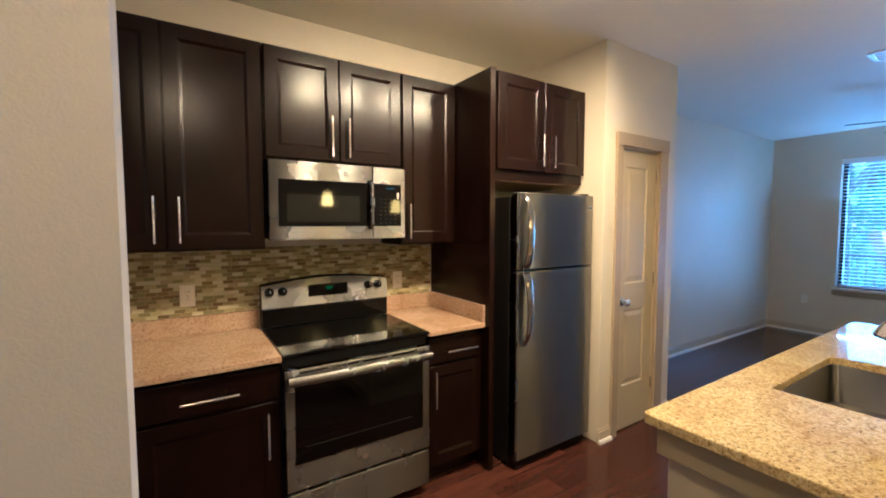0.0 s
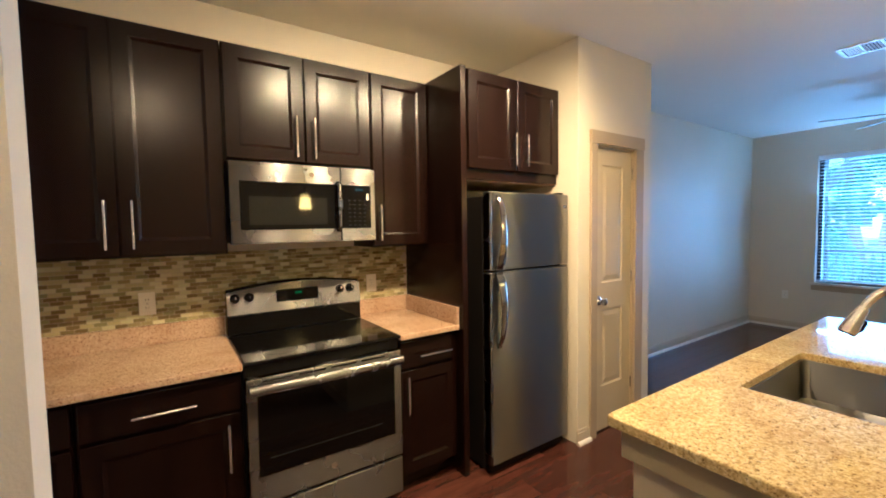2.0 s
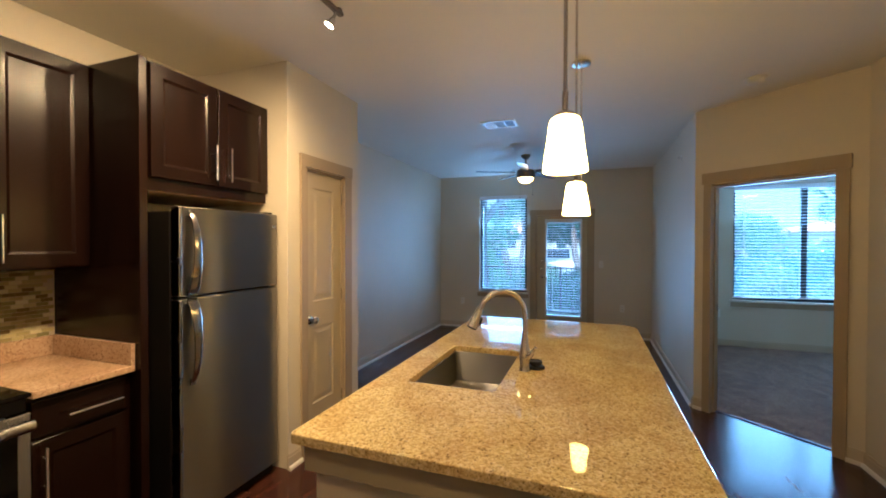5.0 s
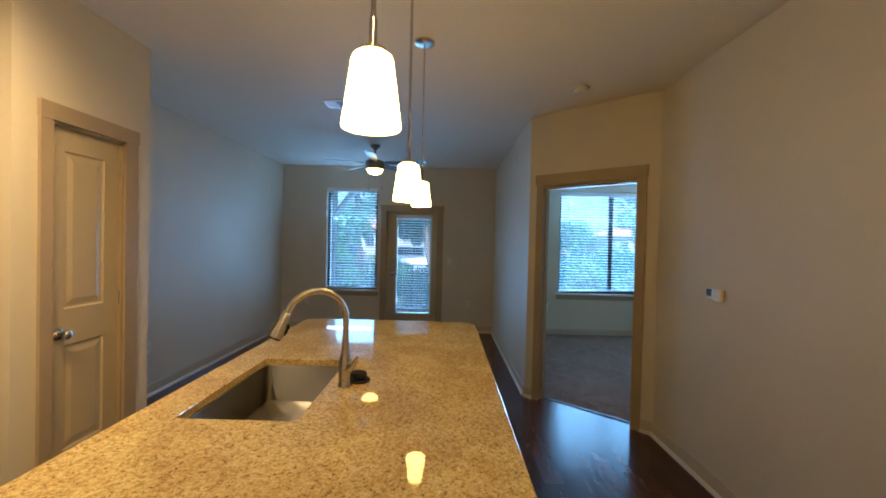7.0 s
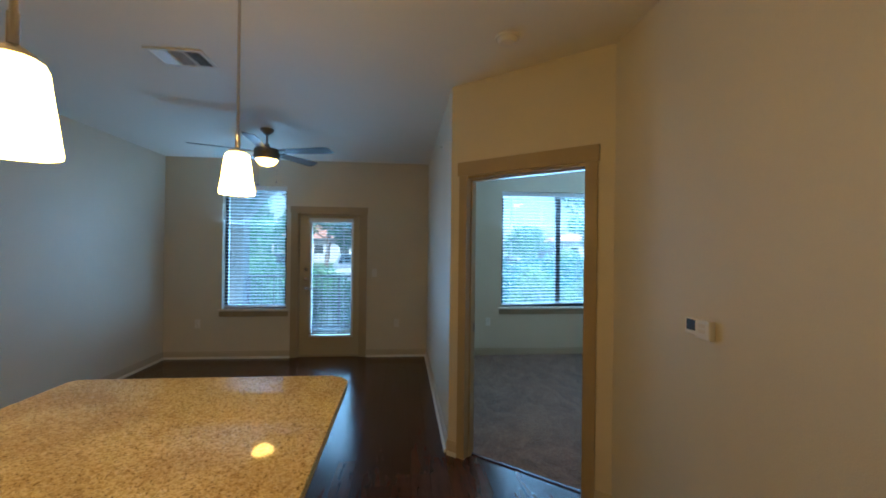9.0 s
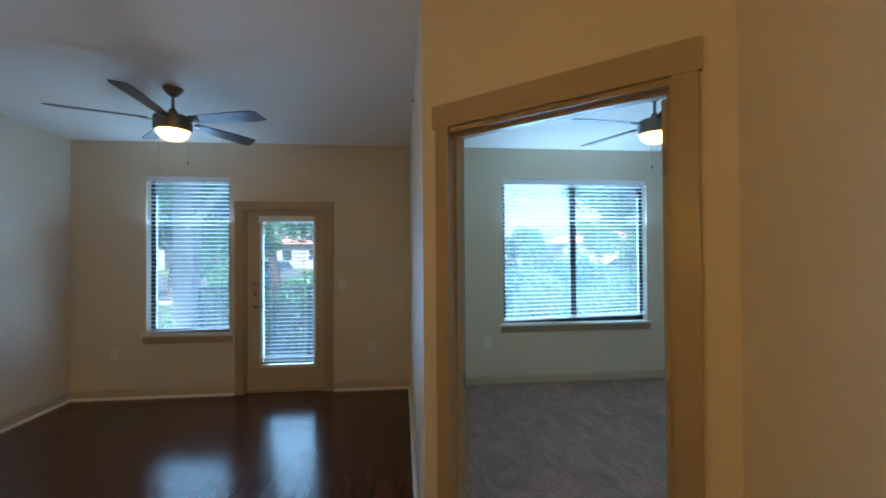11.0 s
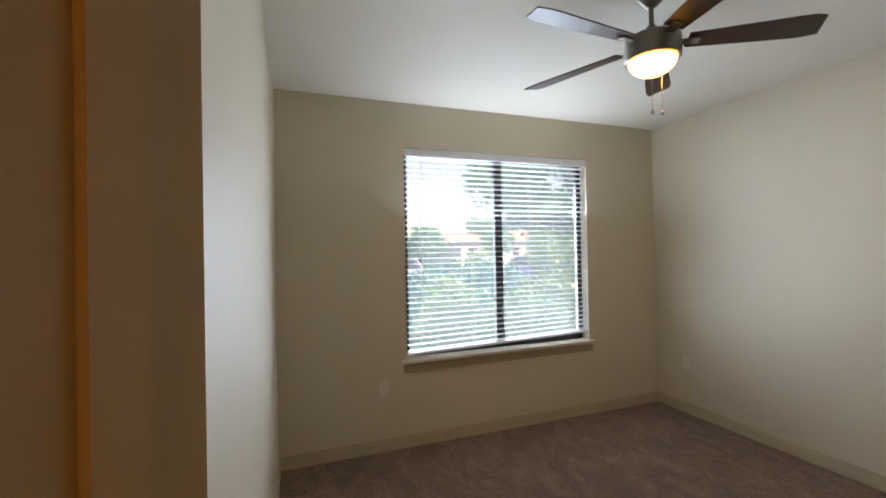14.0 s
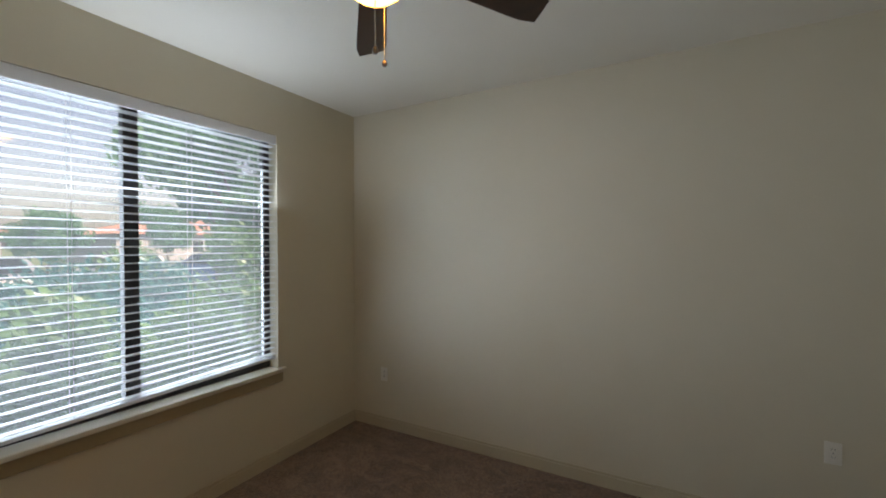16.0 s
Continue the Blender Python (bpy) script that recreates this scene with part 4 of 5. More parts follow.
part("door_vent", boxes(*[(RX0 + 0.07 + k * 0.155, RX0 + 0.2 + k * 0.155, 2.0805, 2.083, 0.822, 0.828) for k in range(4)]), M_BLACKP, od)
hb = tube([(RX0 + 0.012 + (RX1 - RX0 - 0.024) * k / 12, 2.042 - 0.012 * math.sin(math.pi * k / 12), 0.805) for k in range(13)], 0.0125, 14)
hb.transform(Matrix.Translation((0, 0, 0.80)) @ Matrix.Diagonal((1, 1.0, 1.75, 1)) @ Matrix.Translation((0, 0, -0.805)))
for x in (RX0 + 0.03, RX1 - 0.03):
    box(hb, x - 0.014, x + 0.014, 2.043, 2.083, 0.794, 0.816, bev=0.004)
part("oven_handle", hb, M_STEEL, od, "", True)
part("badge", lathe([(0, 0), (0.014, 0), (0.014, 0.002), (0, 0.002)], (0.771, 2.082, 0.335), 24, "-y"), M_GUNMETAL, od)
part("storage_drawer", boxes((RX0 + 0.002, RX1 - 0.002, 2.086, 2.124, 0.055, 0.252), bev=0.006, seg=2), M_STEEL, stove, "stainless steel storage drawer")
part("drawer_gap", boxes((RX0 + 0.01, RX1 - 0.01, 2.10, 2.124, 0.253, 0.267)), M_BLACKP, stove)
part("oven_rack", boxes(*[(RX0 + 0.09, RX1 - 0.12, 2.0765, 2.0778, z, z + 0.0035) for z in (0.47,)]), M_INK, stove)
for x in (RX0 + 0.05, RX1 - 0.05):
    part("foot", lathe([(0, 0), (0.018, 0), (0.018, 0.05), (0, 0.05)], (x, 2.2, 0), 12), M_BLACKP, stove)
    part("foot", lathe([(0, 0), (0.018, 0), (0.018, 0.05), (0, 0.05)], (x, 2.62, 0), 12), M_BLACKP, stove)

# microwave
MX0, MX1, MZ0, MZ1, MF = 0.393, 1.153, 1.424, 1.832, 2.367
mw = thing("microwave", (0.773, YK, MZ0), "stainless steel over-the-range microwave oven", "microwave")
part("case", boxes((MX0 + 0.004, MX1 - 0.004, MF + 0.032, YK - 0.001, MZ0 + 0.006, MZ1)), M_CASE, mw)
md = part("door", boxes((MX0, 0.948, MF, MF + 0.03, MZ0, MZ1 - 0.001), bev=0.004, seg=2), M_STEEL, mw, "stainless steel door")
w = part("door_window", boxes((MX0 + 0.045, 0.9465, MF - 0.004, MF + 0.001, MZ0 + 0.072, MZ1 - 0.095), bev=0.002), M_BLACK, md, "black glass window")
part("window_screen", boxes((MX0 + 0.085, 0.868, MF - 0.0052, MF - 0.0042, MZ0 + 0.095, MZ1 - 0.17)), M_WINDOWMESH, w)
cf = part("control_panel", boxes((0.950, MX1, MF, MF + 0.03, MZ0, MZ1 - 0.001), bev=0.004, seg=2), M_STEEL, mw)
kp = part("keypad", boxes((0.9515, 1.126, MF - 0.003, MF + 0.001, MZ0 + 0.072, MZ1 - 0.095), bev=0.002), M_BLACK, cf, "black glass keypad")
part("clock_digits", boxes(*[(1.032 + k * 0.012, 1.040 + k * 0.012, MF - 0.0045, MF - 0.0035, MZ1 - 0.125, MZ1 - 0.113) for k in range(4)]), M_TEAL, kp)
part("key_legend", boxes(*[(0.99 + c * 0.03, 1.002 + c * 0.03, MF - 0.0042, MF - 0.0035, MZ0 + 0.088 + r * 0.023, MZ0 + 0.0915 + r * 0.023) for r in range(7) for c in range(4)]), M_INK, kp)
part("sticker", boxes((1.098, 1.110, MF - 0.0055, MF - 0.0046, 1.655, 1.69)), M_PLASTIC, kp)
hm = tube([(0.932, MF - 0.004, MZ0 + 0.062), (0.932, MF - 0.032, MZ0 + 0.085), (0.932, MF - 0.036, (MZ0 + MZ1) / 2), (0.932, MF - 0.032, MZ1 - 0.105), (0.932, MF - 0.004, MZ1 - 0.085)], 0.0115, 14)
part("handle", hm, M_STEEL, md, "", True)
part("badge", lathe([(0, 0), (0.013, 0), (0.013, 0.002), (0, 0.002)], (0.79, MF, MZ1 - 0.05), 24, "-y"), M_CHROME, md)
part("vent_grille", boxes((MX0 + 0.06, MX1 - 0.06, MF + 0.05, MF + 0.2, MZ0, MZ0 + 0.005)), M_GUNMETAL, mw)

# refrigerator
FX0, FX1, FY = 1.672, 2.353, 1.952
fr_ = thing("refrigerator", (2.01, 2.3, 0), "stainless steel top-freezer refrigerator with black sides", "refrigerator")
part("case", boxes((FX0 + 0.008, FX1 - 0.008, FY + 0.078, 2.69, 0.02, 1.672), bev=0.004), M_CASE, fr_, "black textured case")
part("gasket", boxes((FX0 + 0.012, FX1 - 0.012, FY + 0.062, FY + 0.078, 0.09, 1.668)), M_BLACKP, fr_)
for name, z0, z1 in (("freezer_door", 1.236, 1.694), ("fresh_food_door", 0.07, 1.222)):
    d = part(name, boxes((FX0, FX1, FY, FY + 0.06, z0, z1), bev=0.008, seg=3), M_STEEL_SIDE, fr_, "brushed stainless steel door", True)
    part("edge_trim", boxes((FX0 - 0.002, FX0 + 0.014, FY - 0.002, FY + 0.058, z0 + 0.004, z1 - 0.004), bev=0.004, seg=2), M_STEEL, d)
    if name == "freezer_door":
        a, b = z0 + 0.012, z1 - 0.035
    else:
        a, b = z1 - 0.43, z1 - 0.012
    hx = FX0 + 0.062
    wide_low = name == "freezer_door"
    bm = bmesh.new()
    rows = []
    for k in range(17):
        f = k / 16
        z = a + (b - a) * f
        g = 1 - f if wide_low else f
        half, bow = 0.015 + 0.013 * g, FY - 0.012 - 0.042 * math.sin(math.pi * min(1, max(0, f))) ** 0.6
        ring = [(-half, 0.004), (-half, -0.003), (-half * 0.6, -0.008), (half * 0.6, -0.008), (half, -0.003), (half, 0.004)]
        rows.append([bm.verts.new((hx + u, bow + v, z)) for u, v in ring])
    for p, q in zip(rows, rows[1:]):
        for k in range(6):
            j = (k + 1) % 6
            bm.faces.new((p[k], p[j], q[j], q[k]))
    bm.faces.new(rows[0][::-1])
    bm.faces.new(rows[-1])
    bmesh.ops.recalc_face_normals(bm, faces=bm.faces)
    part("handle", bm, M_POLISH, d, "broad bowed polished steel handle", True)
    for z, half in ((a, 0.026 if wide_low else 0.014), (b, 0.014 if wide_low else 0.026)):
        part("handle_mount", boxes((hx - half, hx + half, FY - 0.018, FY, z - 0.016, z + 0.016), bev=0.004), M_STEEL, d)
part("badge", lathe([(0, 0), (0.012, 0), (0.012, 0.002), (0, 0.002)], (FX1 - 0.035, FY, 1.615), 20, "-y"), M_CHROME, fr_)
part("hinge_cover", boxes((FX1 - 0.07, FX1 - 0.01, FY + 0.03, FY + 0.11, 1.694, 1.708), bev=0.004), M_CASE, fr_)
part("kick_grille", boxes((FX0 + 0.02, FX1 - 0.02, FY + 0.03, FY + 0.06, 0.012, 0.066)), M_BLACKP, fr_)
for x in (FX0 + 0.05, FX1 - 0.05):
    for y in (FY + 0.12, 2.62):
        part("foot", lathe([(0, 0), (0.016, 0), (0.016, 0.02), (0, 0.02)], (x, y, 0), 10), M_BLACKP, fr_)

# ---------- island ----------
IX0, IX1, IY0, IY1 = 1.226, 3.452, -0.292, 0.90
SX0, SX1, SY0, SY1 = 1.80, 2.455, 0.375, 0.755
isl = thing("kitchen_island", (2.3, 0.4, 0), "cream painted kitchen island base with tan trim under the top", "island")
part("body", boxes((1.30, 3.30, 0.06, SY0 - 0.03, 0.0, 0.884), (1.30, SX0 - 0.03, SY0 - 0.03, 0.85, 0, 0.884), (SX1 + 0.03, 3.30, SY0 - 0.03, 0.85, 0, 0.884), (SX0 - 0.03, SX1 + 0.03, SY1 + 0.03, 0.85, 0, 0.884)), M_ISLAND, isl)
part("bottom", boxes((SX0 - 0.03, SX1 + 0.03, SY0 - 0.03, SY1 + 0.03, 0.1, 0.14)), M_ISLAND, isl)
part("top_trim", boxes((1.265, 1.2995, 0.03, 0.872, 0.782, 0.883), (1.265, 3.335, 0.025, 0.0595, 0.782, 0.883), bev=0.004), M_APRON, isl, "olive cream painted wooden apron")
part("base_trim", boxes((1.284, 1.2995, 0.045, 0.865, 0, 0.1), (1.284, 3.31, 0.045, 0.0595, 0, 0.1), bev=0.003), M_TRIM, isl)
it = thing("island_countertop", (2.34, 0.3, 0.885), "speckled golden granite island top with a sink cut-out", "countertop")


def rounded(x0, x1, y0, y1, radii, n=8):
    pts = []
    for (cx, cy, a0), r in zip(((x0, y0, 180), (x1, y0, 270), (x1, y1, 0), (x0, y1, 90)), radii):
        ox, oy = cx + (r if cx == x0 else -r), cy + (r if cy == y0 else -r)
        pts += [(ox + r * math.cos(radians(a0 + 90 * k / n)), oy + r * math.sin(radians(a0 + 90 * k / n))) for k in range(n + 1)]
    return pts


def bored_slab(outer, inner, z0, z1, ease):
    """A slab with eased edges and an opening through it."""
    bm = bmesh.new()
    cx, cy = sum(p[0] for p in outer) / len(outer), sum(p[1] for p in outer) / len(outer)

    def grown(pts, d):
        out = []
        for i, (x, y) in enumerate(pts):
            a, b = pts[i - 1], pts[(i + 1) % len(pts)]
            t = Vector((b[0] - a[0], b[1] - a[1])).normalized()
            out.append((x + t.y * d, y - t.x * d))
        return out

    loops = []
    for pts, s in ((outer, -1), (inner, 1)):
        rings = []
        for d, z in ((ease * s, z1), (ease * s * 0.3, z1 - ease * 0.3), (0, z1 - ease), (0, z0)):
            rings.append([bm.verts.new((x, y, z)) for x, y in grown(pts, d)])
        for a, b in zip(rings, rings[1:]):
            for k in range(len(pts)):
                j = (k + 1) % len(pts)
                bm.faces.new((a[k], a[j], b[j], b[k]))
        loops.append(rings)
    for level in (0, -1):
        es = []
        for rings in loops:
            ring = rings[level]
            es += [bm.edges.get((ring[k], ring[(k + 1) % len(ring)])) for k in range(len(ring))]
        bmesh.ops.triangle_fill(bm, edges=es, use_beauty=True)
    bmesh.ops.recalc_face_normals(bm, faces=bm.faces)
    return bm


part("slab", bored_slab(rounded(IX0, IX1, IY0, IY1, (0.015, 0.11, 0.05, 0.02)), rounded(SX0, SX1, SY0, SY1, (0.02,) * 4), 0.885, 0.915, 0.004), M_GRANITE, it)

sink = thing("kitchen_sink", (2.13, 0.56, 0.7), "undermount stainless steel single-bowl sink", "sink")
bm = bmesh.new()
prev = None
for gx, z, r in ((0.022, 0.8845, 0.03), (-0.004, 0.8843, 0.03), (-0.006, 0.87, 0.03), (-0.012, 0.72, 0.03), (-0.03, 0.703, 0.05), (-0.12, 0.698, 0.05)):
    ring = [bm.verts.new((x, y, z)) for x, y in rounded(SX0 - gx, SX1 + gx, SY0 - gx, SY1 + gx, (r,) * 4, 5)]
    if prev:
        for k in range(len(ring)):
            j = (k + 1) % len(ring)
            bm.faces.new((prev[k], prev[j], ring[j], ring[k]))
    prev = ring
bm.faces.new(prev)
bmesh.ops.recalc_face_normals(bm, faces=bm.faces)
bmesh.ops.solidify(bm, geom=bm.faces[:], thickness=0.0012)
part("bowl", bm, M_SINK, sink, "", True)
part("drain", lathe([(0.0, 0), (0.02, 0), (0.03, 0.001), (0.045, 0.004), (0.05, 0.003), (0.05, 0.0), (0, -0.002)], (2.13, 0.56, 0.6995), 28), M_CHROME, sink, "chrome drain", True)

FB = Vector((2.115, 0.303, 0.915))
FDIR = Vector((math.cos(radians(124)), math.sin(radians(124)), 0))
UP = Vector((0, 0, 1))
faucet = thing("faucet", FB, "brushed nickel pull-down gooseneck kitchen faucet", "faucet")
part("base", lathe([(0, 0), (0.027, 0), (0.028, 0.004), (0.025, 0.009), (0.022, 0.03), (0.024, 0.055), (0.0265, 0.075), (0.0245, 0.098), (0.018, 0.125), (0.0148, 0.155), (0.0135, 0.18), (0, 0.18)], FB, 28), M_NICKEL, faucet, "", True)
part("seam", lathe([(0.0262, 0), (0.0272, 0.0005), (0.0272, 0.0025), (0.0262, 0.003), (0.0262, 0)], FB + UP * 0.066, 28, caps=False), M_GUNMETAL, faucet)
arch = FB + FDIR * 0.113 + UP * 0.258
neck = [FB + UP * 0.15, FB + UP * 0.2]
for k in range(19):
    a = radians(158 * k / 18)
    neck.append(arch - FDIR * 0.113 * math.cos(a) + UP * 0.115 * math.sin(a))
e = neck[-1]
d = (e - neck[-2]).normalized()
part("neck", tube(neck, 0.0122, 16), M_NICKEL, faucet, "", True)
head = part("spray_head", tube([e, e + d * 0.004, e + d * 0.005, e + d * 0.03, e + d * 0.07, e + d * 0.094], [0.0125, 0.0145, 0.0158, 0.0185, 0.0245, 0.0262], 20), M_NICKEL, faucet, "", True)
part("nozzle", tube([e + d * 0.0942, e + d * 0.1], [0.0235, 0.0215], 18), M_BLACKP, head, "black spray nozzle")
out_ = d.cross(FDIR.cross(UP)).normalized()
out_ = out_ if out_.dot(FDIR) < 0 else -out_
press = e + d * 0.058 + out_ * 0.021
part("spray_button", tube([press - d * 0.02, press - d * 0.012 + out_ * 0.004, press + d * 0.012 + out_ * 0.005, press + d * 0.022], [0.006, 0.008, 0.008, 0.006], 10), M_BLACKP, head, "", True)
HD = Vector((-0.62, -0.78, 0)).normalized()
grip_root = FB + UP * 0.066
part("handle", tube([grip_root, grip_root + HD * 0.028 + UP * 0.008, grip_root + HD * 0.044 + UP * 0.022, grip_root + HD * 0.062 + UP * 0.045, grip_root + HD * 0.07 + UP * 0.058], [0.017, 0.0165, 0.011, 0.0075, 0.0065], 14), M_NICKEL, faucet, "", True)
plug = thing("sink_stopper", (2.175, 0.258, 0.915), "black rubber sink stopper lying on the countertop", "stopper")
part("flange", lathe([(0, 0), (0.040, 0), (0.042, 0.005), (0.038, 0.011), (0.02, 0.013), (0, 0.013)], (2.175, 0.258, 0.9155), 28), M_RUBBER, plug, "", True)
part("cap", lathe([(0.0, 0.012), (0.02, 0.012), (0.02, 0.018), (0.031, 0.022), (0.033, 0.03), (0.031, 0.036), (0.024, 0.037), (0.022, 0.034), (0, 0.034)], (2.172, 0.261, 0.9155), 28), M_RUBBER, plug, "", True)


# ---------- lamps ----------
def pendant(x, y, low):
    t = thing("pendant_lamp", (x, y, CEIL), "lit white glass pendant lamp on a nickel rod", "pendant lamp", "pendants over the island")
    part("canopy", lathe([(0, -0.022), (0.03, -0.022), (0.058, -0.014), (0.062, -0.004), (0.062, -0.0005), (0, -0.0005)], (x, y, CEIL), 32), M_NICKEL, t, "", True)
    part("rod", tube([(x, y, CEIL - 0.02), (x, y, low + 0.21)], 0.0055, 12), M_NICKEL, t)
    part("coupler", lathe([(0, 0), (0.0085, 0), (0.0085, 0.05), (0, 0.05)], (x, y, low + 0.172), 16), M_NICKEL, t)
    part("cap", lathe([(0, 0), (0.024, 0), (0.03, 0.004), (0.028, 0.012), (0.012, 0.022), (0, 0.026)], (x, y, low + 0.148), 24), M_NICKEL, t, "", True)
    part("shade", lathe([(0.0, 0.150), (0.030, 0.150), (0.039, 0.146), (0.043, 0.136), (0.061, 0.004), (0.060, 0.0), (0.057, 0.004), (0.0, 0.012)], (x, y, low), 40), M_SHADE, t, "glowing white glass shade", True)
    return t


for x, low in ((1.386, 1.708), (2.213, 1.643), (3.085, 1.698)):
    pendant(x, 0.084, low)


def fan(x, y, turn):
    t = thing("ceiling_fan", (x, y, CEIL), "five-blade walnut ceiling fan with lit glass bowl and pull chains", "ceiling fan", "ceiling fans")
    part("canopy", lathe([(0, -0.062), (0.018, -0.062), (0.03, -0.055), (0.062, -0.02), (0.066, -0.0005), (0, -0.0005)], (x, y, CEIL), 32), M_GUNMETAL, t, "", True)
    part("downrod", tube([(x, y, CEIL - 0.06), (x, y, 2.53)], 0.011, 14), M_GUNMETAL, t)
    part("coupling", lathe([(0, 0), (0.028, 0), (0.028, 0.03), (0.02, 0.045), (0, 0.05)], (x, y, 2.515), 24), M_GUNMETAL, t, "", True)
    part("motor_housing", lathe([(0, 0), (0.116, 0), (0.122, 0.006), (0.124, 0.05), (0.122, 0.096), (0.108, 0.108), (0.03, 0.118), (0, 0.118)], (x, y, 2.398), 40), M_GUNMETAL, t, "antique nickel motor housing", True)
    part("light_bowl", lathe([(0.0, -0.068), (0.03, -0.066), (0.062, -0.055), (0.088, -0.035), (0.102, -0.011), (0.104, -0.0005), (0, -0.0005)], (x, y, 2.398), 40), M_BOWL, t, "glowing frosted glass bowl", True)
    for k in range(5):
        a = radians(turn + 72 * k)
        m = Matrix.Translation((x, y, 2.478)) @ Matrix.Rotation(a, 4, "Z")
        bm = bmesh.new()
        rows = []
        for j in range(13):
            s = j / 12
            r = 0.15 + 0.52 * s
            hw = 0.046 + 0.022 * min(1, s * 1.2)
            cut = 0.0 if j < 12 else 0.012
            rows.append([bm.verts.new(Matrix.Rotation(radians(-12), 4, "X") @ Vector((r + (0.022 if j == 12 and e > 0 else 0), e * (hw - cut), q))) for e in (-1, 1) for q in (0.003, -0.003)])
        for p, q in zip(rows, rows[1:]):
            for c, dd in ((0, 2), (3, 1), (1, 0), (2, 3)):
                bm.faces.new((p[c], q[c], q[dd], p[dd]))
        bm.faces.new((rows[0][0], rows[0][2], rows[0][3], rows[0][1]))
        bm.faces.new((rows[-1][0], rows[-1][1], rows[-1][3], rows[-1][2]))
        bmesh.ops.recalc_face_normals(bm, faces=bm.faces)
        bm.transform(m)
        b = part("blade", bm, M_BLADE, t, "dark walnut blade")
        arm = boxes((0.10, 0.20, -0.022, 0.022, -0.011, -0.005), bev=0.002)
        arm.transform(m @ Matrix.Rotation(radians(-12), 4, "X"))
        part("blade_arm", arm, M_GUNMETAL, b)
    for dx, dy, z in ((-0.055, 0.065, 2.145), (0.03, -0.09, 2.185)):
        c = part("pull_chain", tube([(x + dx, y + dy, 2.40), (x + dx, y + dy, z)], 0.0014, 6), M_NICKEL, t)
        part("chain_fob", lathe([(0, 0), (0.007, 0.003), (0.009, 0.012), (0.005, 0.022), (0, 0.024)], (x + dx, y + dy, z - 0.022), 12), M_GUNMETAL, c)
    return t


fan(5.83, 0.862, 41)
fan(5.635, -2.715, 22)

# track light over the kitchen
track = thing("track_light", (1.3, 1.235, CEIL), "nickel ceiling track with small lit halogen heads", "track light")
part("rail", boxes((0.84, 2.02, 1.221, 1.249, CEIL - 0.034, CEIL - 0.014), bev=0.003), M_GUNMETAL, track)
part("feed_canopy", boxes((1.2, 1.32, 1.19, 1.28, CEIL - 0.014, CEIL - 0.0005), bev=0.004), M_GUNMETAL, track)
for x in (0.855, 2.0):
    part("mount", boxes((x - 0.012, x + 0.012, 1.225, 1.245, CEIL - 0.0145, CEIL - 0.0005)), M_GUNMETAL, track)
for k, x in enumerate((0.92, 1.27, 1.62, 1.962)):
    aim = Vector(((-0.02, 0.06, 0.02, -0.18)[k], 0.62, -1)).normalized()
    top = Vector((x, 1.235, CEIL - 0.055))
    h = part("head", tube([top + Vector((0, 0, 0.022)), top, top + aim * 0.02], [0.007, 0.007, 0.009], 12), M_NICKEL, track, "small nickel spot head", True)
    tube_bm = tube([top + aim * 0.016, top + aim * 0.024, top + aim * 0.056], [0.011, 0.016, 0.025], 18)
    part("reflector", tube_bm, M_CHROME, h, "", True)
    part("bulb", tube([top + aim * 0.0565, top + aim * 0.0595], [0.022, 0.021], 18), M_BULB, h)
    lamp = new("track_spot", bpy.data.lights.new("track_spot", "SPOT"))
    lamp.data.energy, lamp.data.color, lamp.data.spot_size, lamp.data.spot_blend, lamp.data.shadow_soft_size = SPOT_W, WARM_SPOT, radians(150), 1.0, 0.02
    lamp.matrix_world = look(top + aim * 0.065, top + aim)

# flush lamp in the entry
entry = thing("flush_ceiling_light", (0.06, -0.1, CEIL), "lit round frosted glass flush ceiling light", "ceiling light")
part("pan", lathe([(0, -0.03), (0.15, -0.03), (0.155, -0.02), (0.15, -0.0005), (0, -0.0005)], (0.06, -0.1, CEIL), 32), M_NICKEL, entry, "", True)
part("dome", lathe([(0, -0.1), (0.06, -0.095), (0.11, -0.07), (0.14, -0.031), (0, -0.031)], (0.06, -0.1, CEIL), 32), M_ENTRY, entry, "glowing frosted glass dome", True)

# ceiling vent and smoke alarm
vent = thing("ceiling_vent", (4.28, 0.89, CEIL), "white metal ceiling air register with angled slats", "vent")
part("frame", boxes((4.15, 4.175, 0.72, 1.06, CEIL - 0.008, CEIL - 0.0005), (4.375, 4.40, 0.72, 1.06, CEIL - 0.008, CEIL - 0.0005), (4.175, 4.375, 0.72, 0.745, CEIL - 0.008, CEIL - 0.0005), (4.175, 4.375, 1.035, 1.06, CEIL - 0.008, CEIL - 0.0005), (4.175, 4.375, 0.83, 0.845, CEIL - 0.008, CEIL - 0.0005), (4.175, 4.375, 0.935, 0.95, CEIL - 0.008, CEIL - 0.0005), bev=0.001), M_PLASTIC, vent)
part("backing", boxes((4.17, 4.38, 0.74, 1.04, CEIL - 0.002, CEIL - 0.0006)), M_INK, vent)
for a, b, rx in ((0.748, 0.828, 40), (0.848, 0.932, 0), (0.953, 1.033, -40)):
    for k in range(5):
        s = boxes((4.178, 4.372, -0.006, 0.006, -0.0006, 0.0006))
        s.transform(pose(0, a + (b - a) * (k + 0.5) / 5, CEIL - 0.005, rx + 20))
        part("slat", s, M_PLASTIC, vent)
sm = thing("smoke_detector", (3.78, -1.10, CEIL), "round white plastic smoke alarm on the ceiling", "smoke detector")
